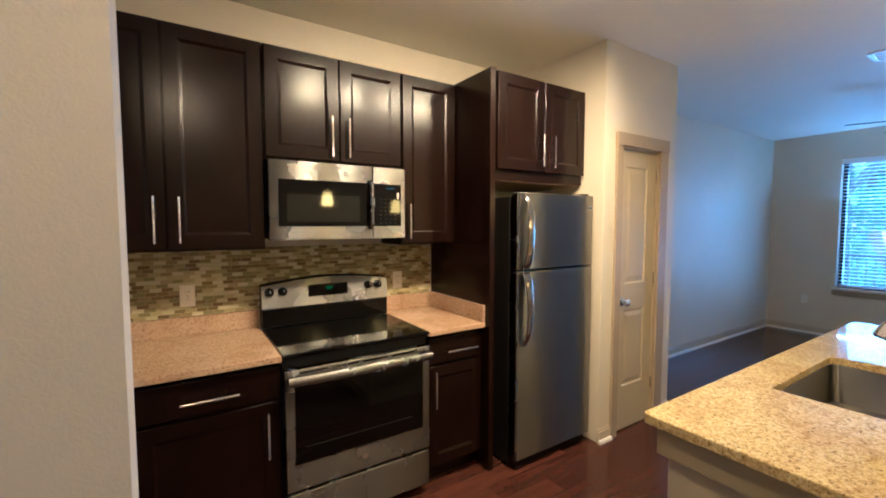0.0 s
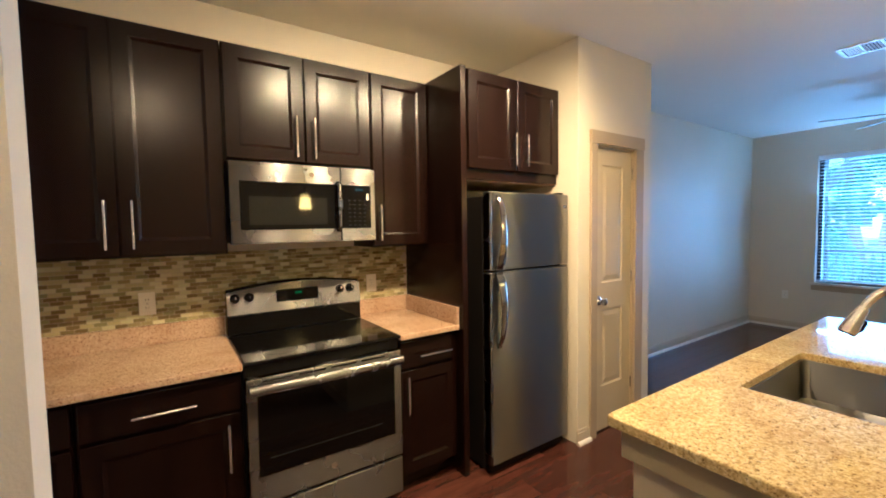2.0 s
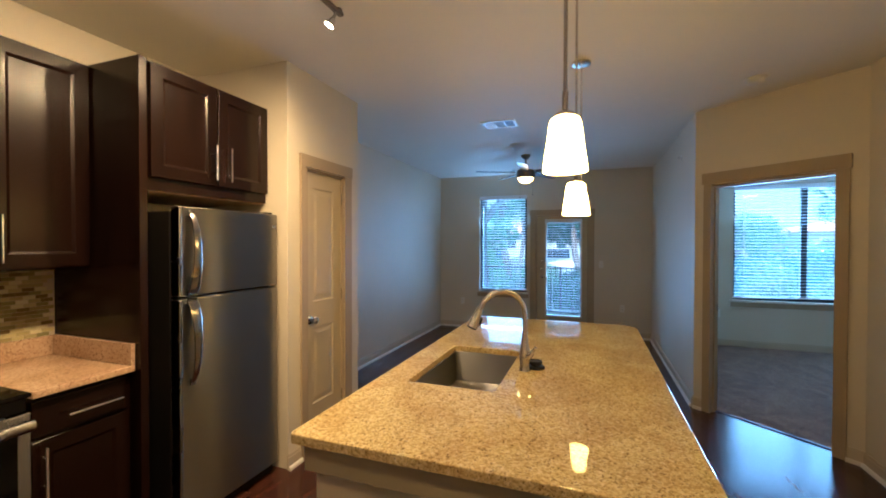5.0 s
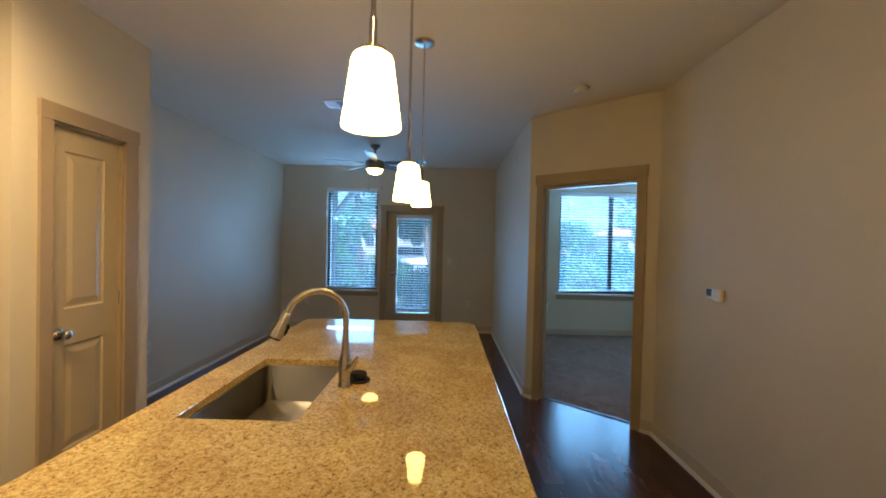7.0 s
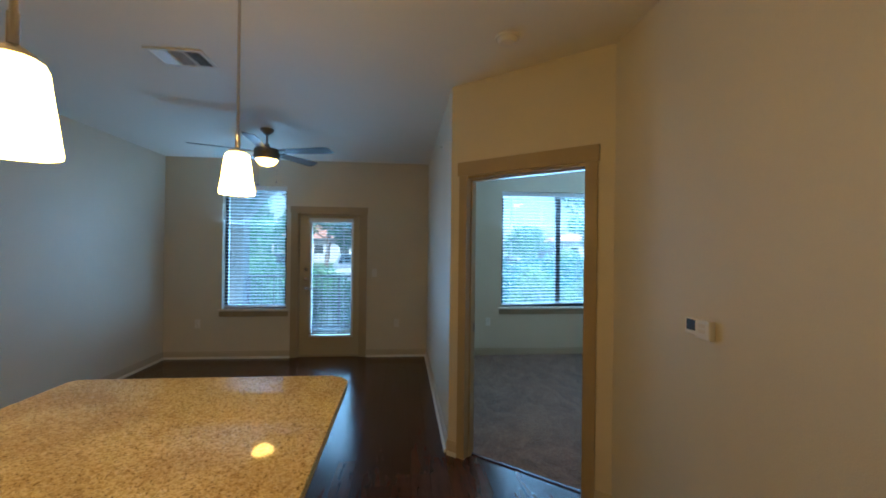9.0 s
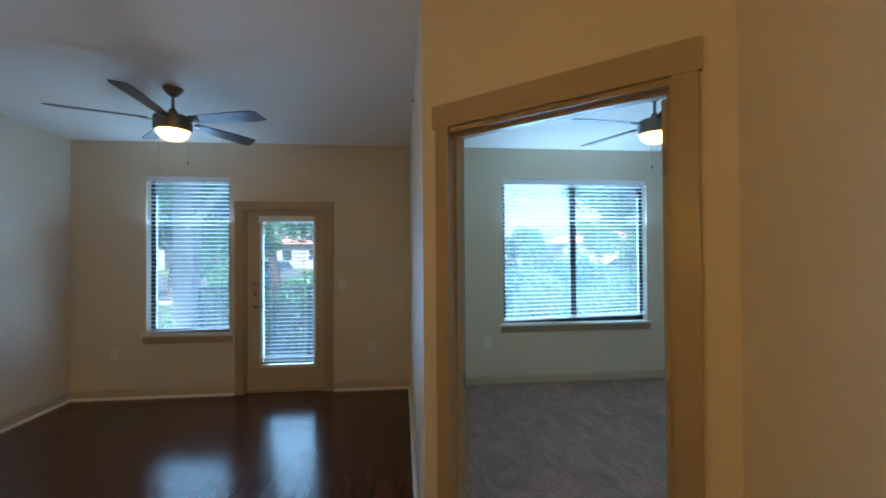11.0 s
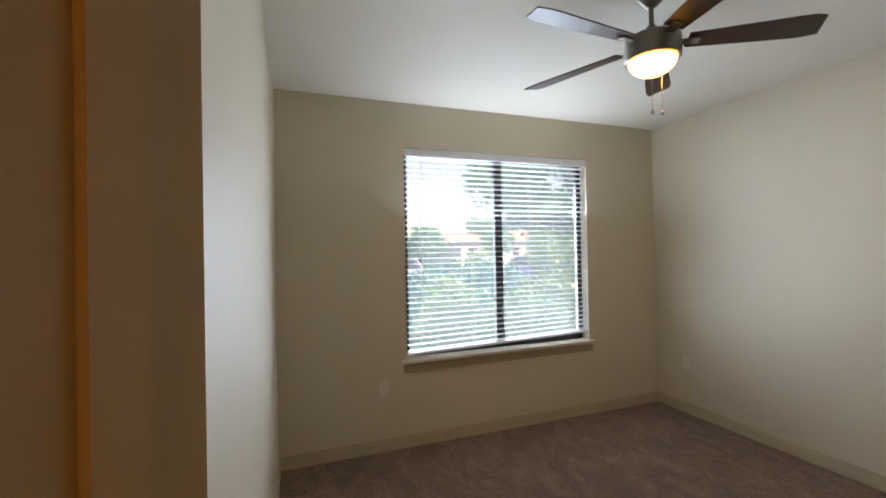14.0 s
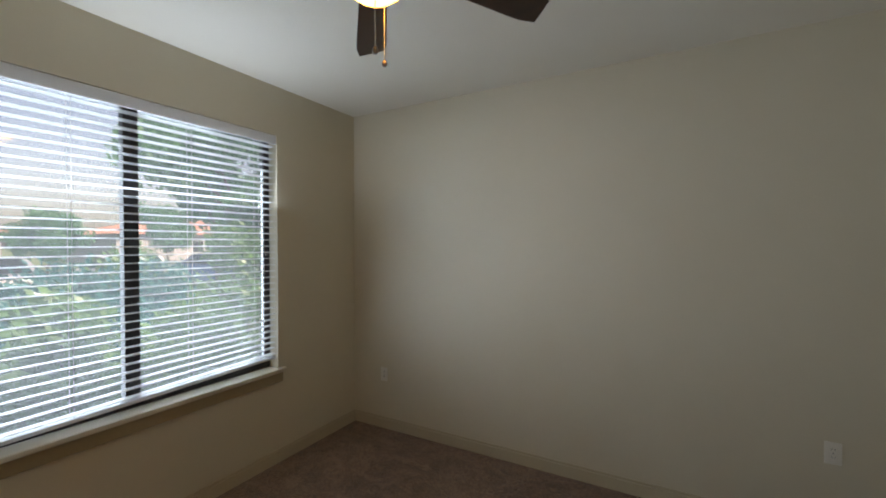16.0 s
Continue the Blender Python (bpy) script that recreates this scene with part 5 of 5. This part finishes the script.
part("base", lathe([(0, -0.012), (0.068, -0.012), (0.07, -0.006), (0.07, -0.0005), (0, -0.0005)], (3.78, -1.10, CEIL), 32), M_PLASTIC, sm, "", True)
part("cover", lathe([(0, -0.042), (0.03, -0.042), (0.046, -0.036), (0.056, -0.0125), (0, -0.0125)], (3.78, -1.10, CEIL), 32), M_PLASTIC, sm, "", True)


# ---------- plates on the walls ----------
def plate(name, at, rz, gang, kind_of, label, material):
    """A cover plate with its inserts, built facing -y and turned by rz about its middle."""
    t = thing(name, at, label, name.replace("_", " "), "", rz)
    w, hgt = 0.070 + 0.046 * (gang - 1), 0.115
    m = wm(t)

    def put(n, bm, mat, parent=t, lab=""):
        bm.transform(m)
        return part(n, bm, mat, parent, lab)

    put("cover", boxes((-w / 2, w / 2, -0.006, 0.0, -hgt / 2, hgt / 2), bev=0.0025, seg=2), material)
    for g_ in range(gang):
        cx = (g_ - (gang - 1) / 2) * 0.046
        if kind_of == "outlet":
            for z in (-0.02, 0.02):
                s = put("socket", boxes((cx - 0.016, cx + 0.016, -0.008, -0.0055, z - 0.014, z + 0.014), bev=0.003, seg=2), material)
                put("slot", boxes((cx - 0.007, cx - 0.005, -0.0086, -0.0078, z - 0.003, z + 0.006), (cx + 0.005, cx + 0.007, -0.0086, -0.0078, z - 0.003, z + 0.006)), M_INK, s)
        else:
            put("rocker", boxes((cx - 0.016, cx + 0.016, -0.009, -0.0055, -0.033, 0.033), bev=0.002), material)
    put("screw", lathe([(0, 0), (0.003, 0), (0.0025, 0.001), (0, 0.001)], (0, -0.006, 0.0 if kind_of == "outlet" else 0.047), 10, "-y"), M_INK)
    return t


OUT, SWI = "almond plastic duplex wall outlet", "almond plastic rocker light switch"
plate("wall_outlet", (0.040, YK - 0.0095, 1.128), 0, 1, "outlet", "almond outlet plate set in the mosaic backsplash", M_PLATE)
plate("wall_outlet", (1.272, YK - 0.0095, 1.124), 0, 1, "outlet", "almond outlet plate set in the mosaic backsplash", M_PLATE)
plate("wall_outlet", (4.27, YN, 0.45), 0, 1, "outlet", OUT, M_PLASTIC)
for y, z in ((2.208, 0.47), (-0.452, 0.47), (-1.756, 0.48)):
    plate("wall_outlet", (XE, y, z), -90, 1, "outlet", OUT, M_PLASTIC)
plate("light_switch", (XE, -0.135, 1.17), -90, 1, "switch", SWI, M_PLASTIC)
plate("wall_outlet", (6.98, YBS, 0.465), 180, 1, "outlet", OUT, M_PLASTIC)
plate("wall_outlet", (4.11, YBS, 0.495), 180, 1, "outlet", OUT, M_PLASTIC)
th = thing("thermostat", (3.06, YH, 1.19), "small white thermostat with a grey screen", "thermostat")
part("case", boxes((2.988, 3.07, YH + 0.0005, YH + 0.028, 1.158, 1.235), (3.07, 3.136, YH + 0.0005, YH + 0.022, 1.166, 1.233), bev=0.006, seg=2), M_PLASTIC, th)
part("screen", boxes((3.074, 3.124, YH + 0.0215, YH + 0.0232, 1.184, 1.228)), M_INK, th, "grey display")
part("buttons", boxes((3.012, 3.047, YH + 0.0275, YH + 0.0295, 1.205, 1.22), (3.012, 3.047, YH + 0.0275, YH + 0.0295, 1.183, 1.198), bev=0.001), M_PLATE, th)
wh = thing("sprinkler_head", (5.15, YS, 2.42), "small chrome sidewall sprinkler head", "sprinkler")
part("escutcheon", lathe([(0, 0), (0.03, 0), (0.028, 0.005), (0.012, 0.008), (0, 0.008)], (5.15, YS, 2.42), 24, "y"), M_PLASTIC, wh, "", True)
part("deflector", tube([(5.15, YS + 0.007, 2.42), (5.15, YS + 0.035, 2.42)], 0.007, 10), M_CHROME, wh)

# ---------- outdoors ----------
GZ = -0.18
ground = tagged(part("ground", boxes((-900, 900, -900, 900, GZ - 0.5, GZ)), M_GRASS), "green lawn reaching to the horizon", "ground", kind="structure")
tagged(part("patio_slab", boxes((XE + 0.15, 9.25, -1.0, 3.1, GZ, -0.03), bev=0.01), M_CONCRETE), "grey concrete patio slab", "patio", kind="structure")
tagged(part("parking_lot", boxes((17.5, 36, -45, 45, GZ, GZ + 0.03)), M_ASPHALT), "dark asphalt parking lot", "road", kind="structure")
tagged(part("kerb", boxes((17.3, 17.5, -45, 45, GZ, GZ + 0.13), bev=0.02), M_CONCRETE), "pale concrete kerb", "kerb", kind="structure")
tagged(part("patio_roof", boxes((XE + 0.151, 9.4, -1.1, 3.2, 2.72, 2.95)), M_STUCCO), "pale stucco soffit over a patio", "roof", kind="structure")
col = thing("patio_column", (9.05, 2.35, -0.03), "square pale stucco patio column with a brace", "column")
part("shaft", boxes((8.93, 9.2, 2.22, 2.5, -0.03, 2.72), bev=0.015), M_STUCCO, col)
part("brace", tube([(9.06, 2.24, 2.0), (9.06, 1.9, 2.45), (9.06, 1.45, 2.70)], 0.07, 8), M_STUCCO, col)
rail_ = thing("balcony_railing", (9.12, 0.7, -0.03), "dark metal patio railing with upright pickets", "railing")
part("top_rail", boxes((9.09, 9.15, -0.98, 2.22, 0.98, 1.02), bev=0.005), M_BRONZE, rail_)
part("bottom_rail", boxes((9.10, 9.14, -0.98, 2.22, 0.06, 0.09)), M_BRONZE, rail_)
for y in (-0.96, 0.62, 2.2):
    part("post", boxes((9.095, 9.145, y - 0.025, y + 0.025, -0.03, 0.98)), M_BRONZE, rail_)
pm = bpy.data.meshes.new("picket")
bm = boxes((-0.009, 0.009, -0.009, 0.009, 0.09, 0.98))
bm.to_mesh(pm)
bm.free()
pm.materials.append(M_BRONZE)
for k in range(29):
    o = new("picket", pm)
    o.parent = rail_
    o.matrix_basis = wm(rail_).inverted() @ pose(9.12, -0.86 + k * 0.105, 0)


def foliage(rng, clumps, count, size):
    """Many small leaves scattered in uneven clumps (centre, radius)."""
    verts, faces = [], []
    for (cx, cy, cz), r in clumps:
        for _ in range(count):
            d = Vector((rng.gauss(0, 1), rng.gauss(0, 1), rng.gauss(0, 0.8))).normalized() * r * rng.uniform(0.45, 1.0)
            c = Vector((cx, cy, cz)) + d
            n = Vector((rng.gauss(0, 1), rng.gauss(0, 1), rng.gauss(0.4, 1))).normalized()
            a = n.orthogonal().normalized()
            b = n.cross(a)
            s = size * rng.uniform(0.6, 1.4)
            i = len(verts)
            verts += [tuple(c - a * s), tuple(c + b * s * 0.45), tuple(c + a * s), tuple(c - b * s * 0.45)]
            faces.append((i, i + 1, i + 2, i + 3))
    return verts, faces


def leaf_mesh(name, rng, clumps, count, size, material, parent):
    verts, faces = foliage(rng, clumps, count, size)
    inv = wm(parent).inverted()
    me = bpy.data.meshes.new(name)
    me.from_pydata([tuple(inv @ Vector(v)) for v in verts], [], faces)
    me.materials.append(material)
    ob = new(name, me)
    ob.parent = parent
    return ob


def tree(x, y, h, spread, seed, label, low=0.35, leaves=330, size=0.13):
    rng = random.Random(seed)
    t = thing("tree", (x, y, GZ), label, "tree", "trees beyond the windows")
    bend = [(x + 0.15 * math.sin(k * 1.3 + seed), y + 0.15 * math.cos(k * 1.1 + seed), GZ - 0.05 + h * 0.8 * k / 6) for k in range(7)]
    bm = tube(bend, [0.16 * h / 7 * (1 - 0.13 * k) for k in range(7)], 10)
    clumps = []
    for k in range(9):
        f = rng.uniform(low, 0.78)
        p = Vector(bend[0]).lerp(Vector(bend[-1]), f / 0.8 if f < 0.8 else 1)
        a = rng.uniform(0, 6.28)
        tip = p + Vector((math.cos(a), math.sin(a), rng.uniform(0.3, 0.9))) * spread * rng.uniform(0.5, 0.9)
        tube([p, p.lerp(tip, 0.5) + Vector((0, 0, 0.1)), tip], [0.055 * h / 7, 0.035 * h / 7, 0.012], 6, bm)
        for _ in range(3):
            c = p.lerp(tip, rng.uniform(0.5, 1.15)) + Vector((rng.gauss(0, 0.25), rng.gauss(0, 0.25), rng.gauss(0.1, 0.25))) * spread * 0.6
            clumps.append((tuple(c), spread * rng.uniform(0.22, 0.42)))
    for _ in range(5):
        clumps.append(((x + rng.gauss(0, spread * 0.3), y + rng.gauss(0, spread * 0.3), GZ + h * rng.uniform(0.75, 1.0)), spread * rng.uniform(0.25, 0.4)))
    part("trunk", bm, M_BARK, t)
    leaf_mesh("crown", rng, clumps, leaves, size, M_LEAF, t)
    return t


def shrub(x, y, r, h, seed, label="rounded leafy shrub, its glossy leaves tinted blue-green for reflected sky", count=420, size=0.06, leaves=None):
    rng = random.Random(seed)
    leaves = leaves or M_LEAF_B
    t = thing("shrub", (x, y, GZ), label, "shrub", "shrubs along the building")
    bm = bmesh.new()
    clumps = []
    for k in range(6):
        a, q = rng.uniform(0, 6.28), rng.uniform(0, r * 0.6)
        tip = (x + q * math.cos(a), y + q * math.sin(a), GZ + h * rng.uniform(0.4, 0.8))
        tube([(x + 0.1 * q * math.cos(a), y + 0.1 * q * math.sin(a), GZ - 0.03), tip], [0.018, 0.007], 5, bm)
        clumps.append((tip, r * rng.uniform(0.4, 0.62)))
    clumps += [((x + rng.gauss(0, r * 0.4), y + rng.gauss(0, r * 0.4), GZ + h * 0.35), r * 0.55) for _ in range(3)]
    part("stems", bm, M_BARK, t)
    leaf_mesh("foliage", rng, clumps, count, size, leaves, t)
    return t


TL = "leafy green tree with an uneven crown"
tree(16.0, 3.2, 7.5, 2.6, 3, TL)
tree(14.5, -7.9, 4.6, 1.9, 5, TL, 0.2, 330, 0.1)
tree(15.6, -10.4, 6.0, 2.4, 8, TL, 0.2, 330, 0.11)
tree(13.2, -8.6, 3.8, 1.4, 11, TL, 0.25, 330, 0.09)
tree(38.0, 6.0, 9.5, 3.4, 13, TL, 0.25)
tree(40.0, -4.0, 3.6, 2.0, 17, TL, 0.2)
tree(39.0, -12.0, 3.9, 2.2, 19, TL, 0.2)
tree(41.0, -20.0, 4.5, 2.4, 23, TL, 0.2)
tree(40.0, 15.0, 9.0, 3.6, 29, TL, 0.2)
tree(20.5, 8.5, 7.0, 2.6, 31, TL, 0.3)
tree(13.6, 0.4, 5.6, 1.9, 41, TL, 0.22, 330, 0.13)
tree(13.8, 4.4, 6.2, 2.1, 43, TL, 0.22, 330, 0.13)
tree(17.0, -1.6, 4.6, 1.9, 47, TL, 0.15, 330, 0.14)
for k, (x, y, r, h) in enumerate(((10.3, 1.6, 0.55, 0.9), (10.5, 0.4, 0.6, 0.95), (10.4, -0.8, 0.55, 0.9), (10.6, 2.8, 0.6, 1.0), (9.4, -2.2, 0.6, 1.2), (9.6, -3.2, 0.65, 1.3), (9.5, -4.3, 0.6, 1.2), (9.9, -5.4, 0.75, 1.3), (11.4, -2.7, 0.8, 1.15), (11.6, -4.2, 0.85, 1.2), (11.3, -6.6, 0.9, 2.0), (12.2, -1.4, 0.8, 1.5), (12.6, -5.4, 0.9, 1.5), (13.0, -3.3, 0.9, 1.3), (13.4, -7.4, 1.0, 2.3), (13.8, -4.4, 1.0, 1.35), (14.4, -2.2, 1.0, 1.35), (12.6, 1.6, 0.8, 1.3), (12.8, 3.2, 0.8, 1.5), (15.0, -6.2, 1.1, 1.7), (15.4, -3.4, 1.1, 1.4))):
    if x < 10.7 or y < -6 or y > 1:
        shrub(x, y, r, h, 100 + k, "low leafy shrub with pale green leaves", leaves=M_LEAF_C)
    else:
        shrub(x, y, r, h, 100 + k)


def car(x, y, rz, paint, label):
    t = thing("parked_car", (x, y, GZ + 0.03), label, "car", "cars in the parking lot", rz)
    m = wm(t)
    side = [(-2.2, 0.32), (-2.25, 0.6), (-2.1, 0.86), (-1.35, 0.95), (-0.75, 1.38), (0.55, 1.42), (1.35, 0.98), (2.1, 0.9), (2.24, 0.62), (2.2, 0.3)]

    def shell(pts, w, top_in):
        bm = bmesh.new()
        rows = []
        for e in (-1, 1):
            rows.append([bm.verts.new((px, e * (w - (top_in if pz > 1.0 else 0)), pz)) for px, pz in pts])
        bm.faces.new(rows[0])
        bm.faces.new(rows[1][::-1])
        for i in range(len(pts)):
            j = (i + 1) % len(pts)
            bm.faces.new((rows[0][j], rows[0][i], rows[1][i], rows[1][j]))
        bmesh.ops.recalc_face_normals(bm, faces=bm.faces)
        bmesh.ops.bevel(bm, geom=bm.edges[:], offset=0.05, segments=2, affect="EDGES")
        bm.transform(m)
        return bm

    b = part("body", shell(side, 0.88, 0.14), paint, t, "", True)
    for e in (-1, 1):
        bm = bmesh.new()
        pts = [(-1.12, 0.98), (-0.68, 1.32), (0.5, 1.36), (1.08, 1.0)]
        vs = [bm.verts.new((px, e * (0.885 - (0.12 if pz > 1.1 else -0.004)), pz)) for px, pz in pts]
        bm.faces.new(vs)
        bmesh.ops.solidify(bm, geom=bm.faces[:], thickness=0.02)
        bm.transform(m)
        part("side_window", bm, M_TINT, b)
        for wx in (-1.35, 1.35):
            bm = lathe([(0, -0.1), (0.30, -0.1), (0.33, -0.06), (0.33, 0.06), (0.30, 0.1), (0, 0.1)], (wx, e * 0.80, 0.33), 24, "y")
            bm.transform(m)
            wl_ = part("wheel", bm, M_RUBBER, t, "", True)
            bm = lathe([(0, -0.106), (0.2, -0.106), (0.21, 0.0), (0.2, 0.106), (0, 0.106)], (wx, e * 0.80, 0.33), 20, "y")
            bm.transform(m)
            part("rim", bm, M_CHROME, wl_, "", True)
    for px0, pz0, px1, pz1 in ((-1.32, 0.99, -0.80, 1.37), (0.62, 1.40, 1.30, 1.02)):
        bm = bmesh.new()
        vs = [bm.verts.new(v) for v in ((px0, -0.66, pz0 + 0.015), (px1, -0.60, pz1 + 0.015), (px1, 0.60, pz1 + 0.015), (px0, 0.66, pz0 + 0.015))]
        bm.faces.new(vs)
        bmesh.ops.solidify(bm, geom=bm.faces[:], thickness=0.02)
        bm.transform(m)
        part("windscreen", bm, M_TINT, b)
    return t


car(21.0, -2.0, 4, M_PAINT_W, "white sedan parked on asphalt")
car(21.2, -5.2, 2, M_PAINT_S, "silver sedan parked on asphalt")
car(21.0, 1.6, 0, M_PAINT_W, "white sedan parked on asphalt")
car(21.1, -8.6, -3, M_PAINT_W, "white sedan parked on asphalt")
car(21.0, 5.0, 1, M_PAINT_B, "blue sedan parked on asphalt")
car(21.3, -12.0, 2, M_PAINT_B, "blue sedan parked on asphalt")


def house(x, y, w, dpt, storeys, label):
    t = thing("apartment_building", (x, y, GZ), label, "building", "buildings beyond the parking lot")
    h = 2.9 * storeys
    part("wall", boxes((x, x + dpt, y - w / 2, y + w / 2, GZ, GZ + h)), M_STUCCO, t)
    bm = bmesh.new()
    o = 0.6
    a = [bm.verts.new(v) for v in ((x - o, y - w / 2 - o, GZ + h), (x + dpt + o, y - w / 2 - o, GZ + h), (x + dpt + o, y + w / 2 + o, GZ + h), (x - o, y + w / 2 + o, GZ + h))]
    r = [bm.verts.new(v) for v in ((x + dpt / 2, y - w / 2 + dpt / 2, GZ + h + 1.9), (x + dpt / 2, y + w / 2 - dpt / 2, GZ + h + 1.9))]
    bm.faces.new(a[::-1])
    bm.faces.new((a[0], a[1], r[0]))
    bm.faces.new((a[1], a[2], r[1], r[0]))
    bm.faces.new((a[2], a[3], r[1]))
    bm.faces.new((a[3], a[0], r[0], r[1]))
    part("roof", bm, M_ROOF, t)
    n = int(w / 3)
    for s in range(storeys):
        for k in range(n):
            yy = y - w / 2 + (k + 0.5) * w / n
            wv = part("window", boxes((x - 0.06, x + 0.02, yy - 0.65, yy + 0.65, GZ + 2.9 * s + 0.95, GZ + 2.9 * s + 2.3)), M_PLASTIC, t)
            part("pane", boxes((x - 0.07, x - 0.055, yy - 0.58, yy + 0.58, GZ + 2.9 * s + 1.02, GZ + 2.9 * s + 2.23)), M_TINT, wv)
    return t


house(52, 2, 30, 12, 1, "long low beige apartment building with clay roof")
house(50, -32, 24, 12, 1, "long low beige apartment building with clay roof")
house(54, 40, 26, 12, 2, "two-storey beige apartment building with clay roof")

# ---------- backsplash mosaic ----------
TZ0, TZ1, TX0, TX1 = 1.0175, 1.378, -0.60, 1.549
mosaic = tagged(part("backsplash", boxes((TX0, TX1, YK - 0.0065, YK - 0.0005, TZ0, TZ1)), M_GROUT), "mosaic backsplash of small brown and olive glass tiles", "backsplash", kind="structure")
rows_n = 18
pz = (TZ1 - TZ0) / rows_n
TL_, TH = 0.0485, pz - 0.0022
tm = bpy.data.meshes.new("tile")
bm = boxes((-TL_ / 2, TL_ / 2, -0.0035, 0.0035, -TH / 2, TH / 2))
bm.to_mesh(tm)
bm.free()
tm.materials.append(M_TILE)
rest = bmesh.new()
singles = 0
for r in range(rows_n):
    off = (0.5 if r % 2 else 0.0) * 0.0505 + random.uniform(-0.006, 0.006)
    x = TX0 + off
    while x + TL_ < TX1:
        cx, cz = x + TL_ / 2, TZ0 + (r + 0.5) * pz
        behind = 0.40 < cx < 1.14 and cz < 1.15
        if not behind:
            if 0.42 < cx and singles < 300:
                o = new("tile", tm)
                o.parent = mosaic
                o.location = (cx, YK - 0.0062, cz)
                singles += 1
            else:
                box(rest, cx - TL_ / 2, cx + TL_ / 2, YK - 0.0097, YK - 0.003, cz - TH / 2, cz + TH / 2)
        x += 0.0505
run = part("tile_run", rest, M_TILE_FAR, mosaic)
tagged(run, kind="stuff")

# ---------- floor planks ----------
PW = 0.127


def plank_piece(x0, x1, y0, y1):
    bm = boxes((x0, x1, y0, y1, -0.0078, 0.0))
    top = [e for e in bm.edges if all(abs(v.co.z) < 1e-6 for v in e.verts)]
    bmesh.ops.bevel(bm, geom=top, offset=0.0005, segments=1, affect="EDGES")
    if y1 < YS and x1 > dg_at(-0.104, y0)[0]:
        bmesh.ops.bisect_plane(bm, geom=bm.verts[:] + bm.edges[:] + bm.faces[:], plane_co=(*dg(2, -0.104), 0), plane_no=(math.sin(DA), -math.cos(DA), 0), clear_outer=True)
    if not bm.faces:
        bm.free()
        return
    c = ((x0 + x1) / 2, (y0 + y1) / 2, 0)
    bm.transform(Matrix.Translation((-c[0], -c[1], 0)))
    me = bpy.data.meshes.new("plank")
    bm.to_mesh(me)
    bm.free()
    me.materials.append(M_PLANK)
    o = new("plank", me)
    o.parent = floor
    o.location = c


yy = YH + 0.001
while yy < YK:
    y1 = min(yy + PW - 0.0005, YK)
    far = XE if y1 > YS + 0.01 else dg_at(0, y1)[0] + 0.3
    x = XW + random.uniform(0.0, 0.9) - 1.0
    while x < far:
        ln = random.choice((0.95, 1.2, 1.4, 1.55))
        a, b = max(x, XW), min(x + ln - 0.0005, far)
        if b - a > 0.05 and not (y1 > 2.76):
            plank_piece(a, b, yy, y1)
        x += ln
    yy += PW
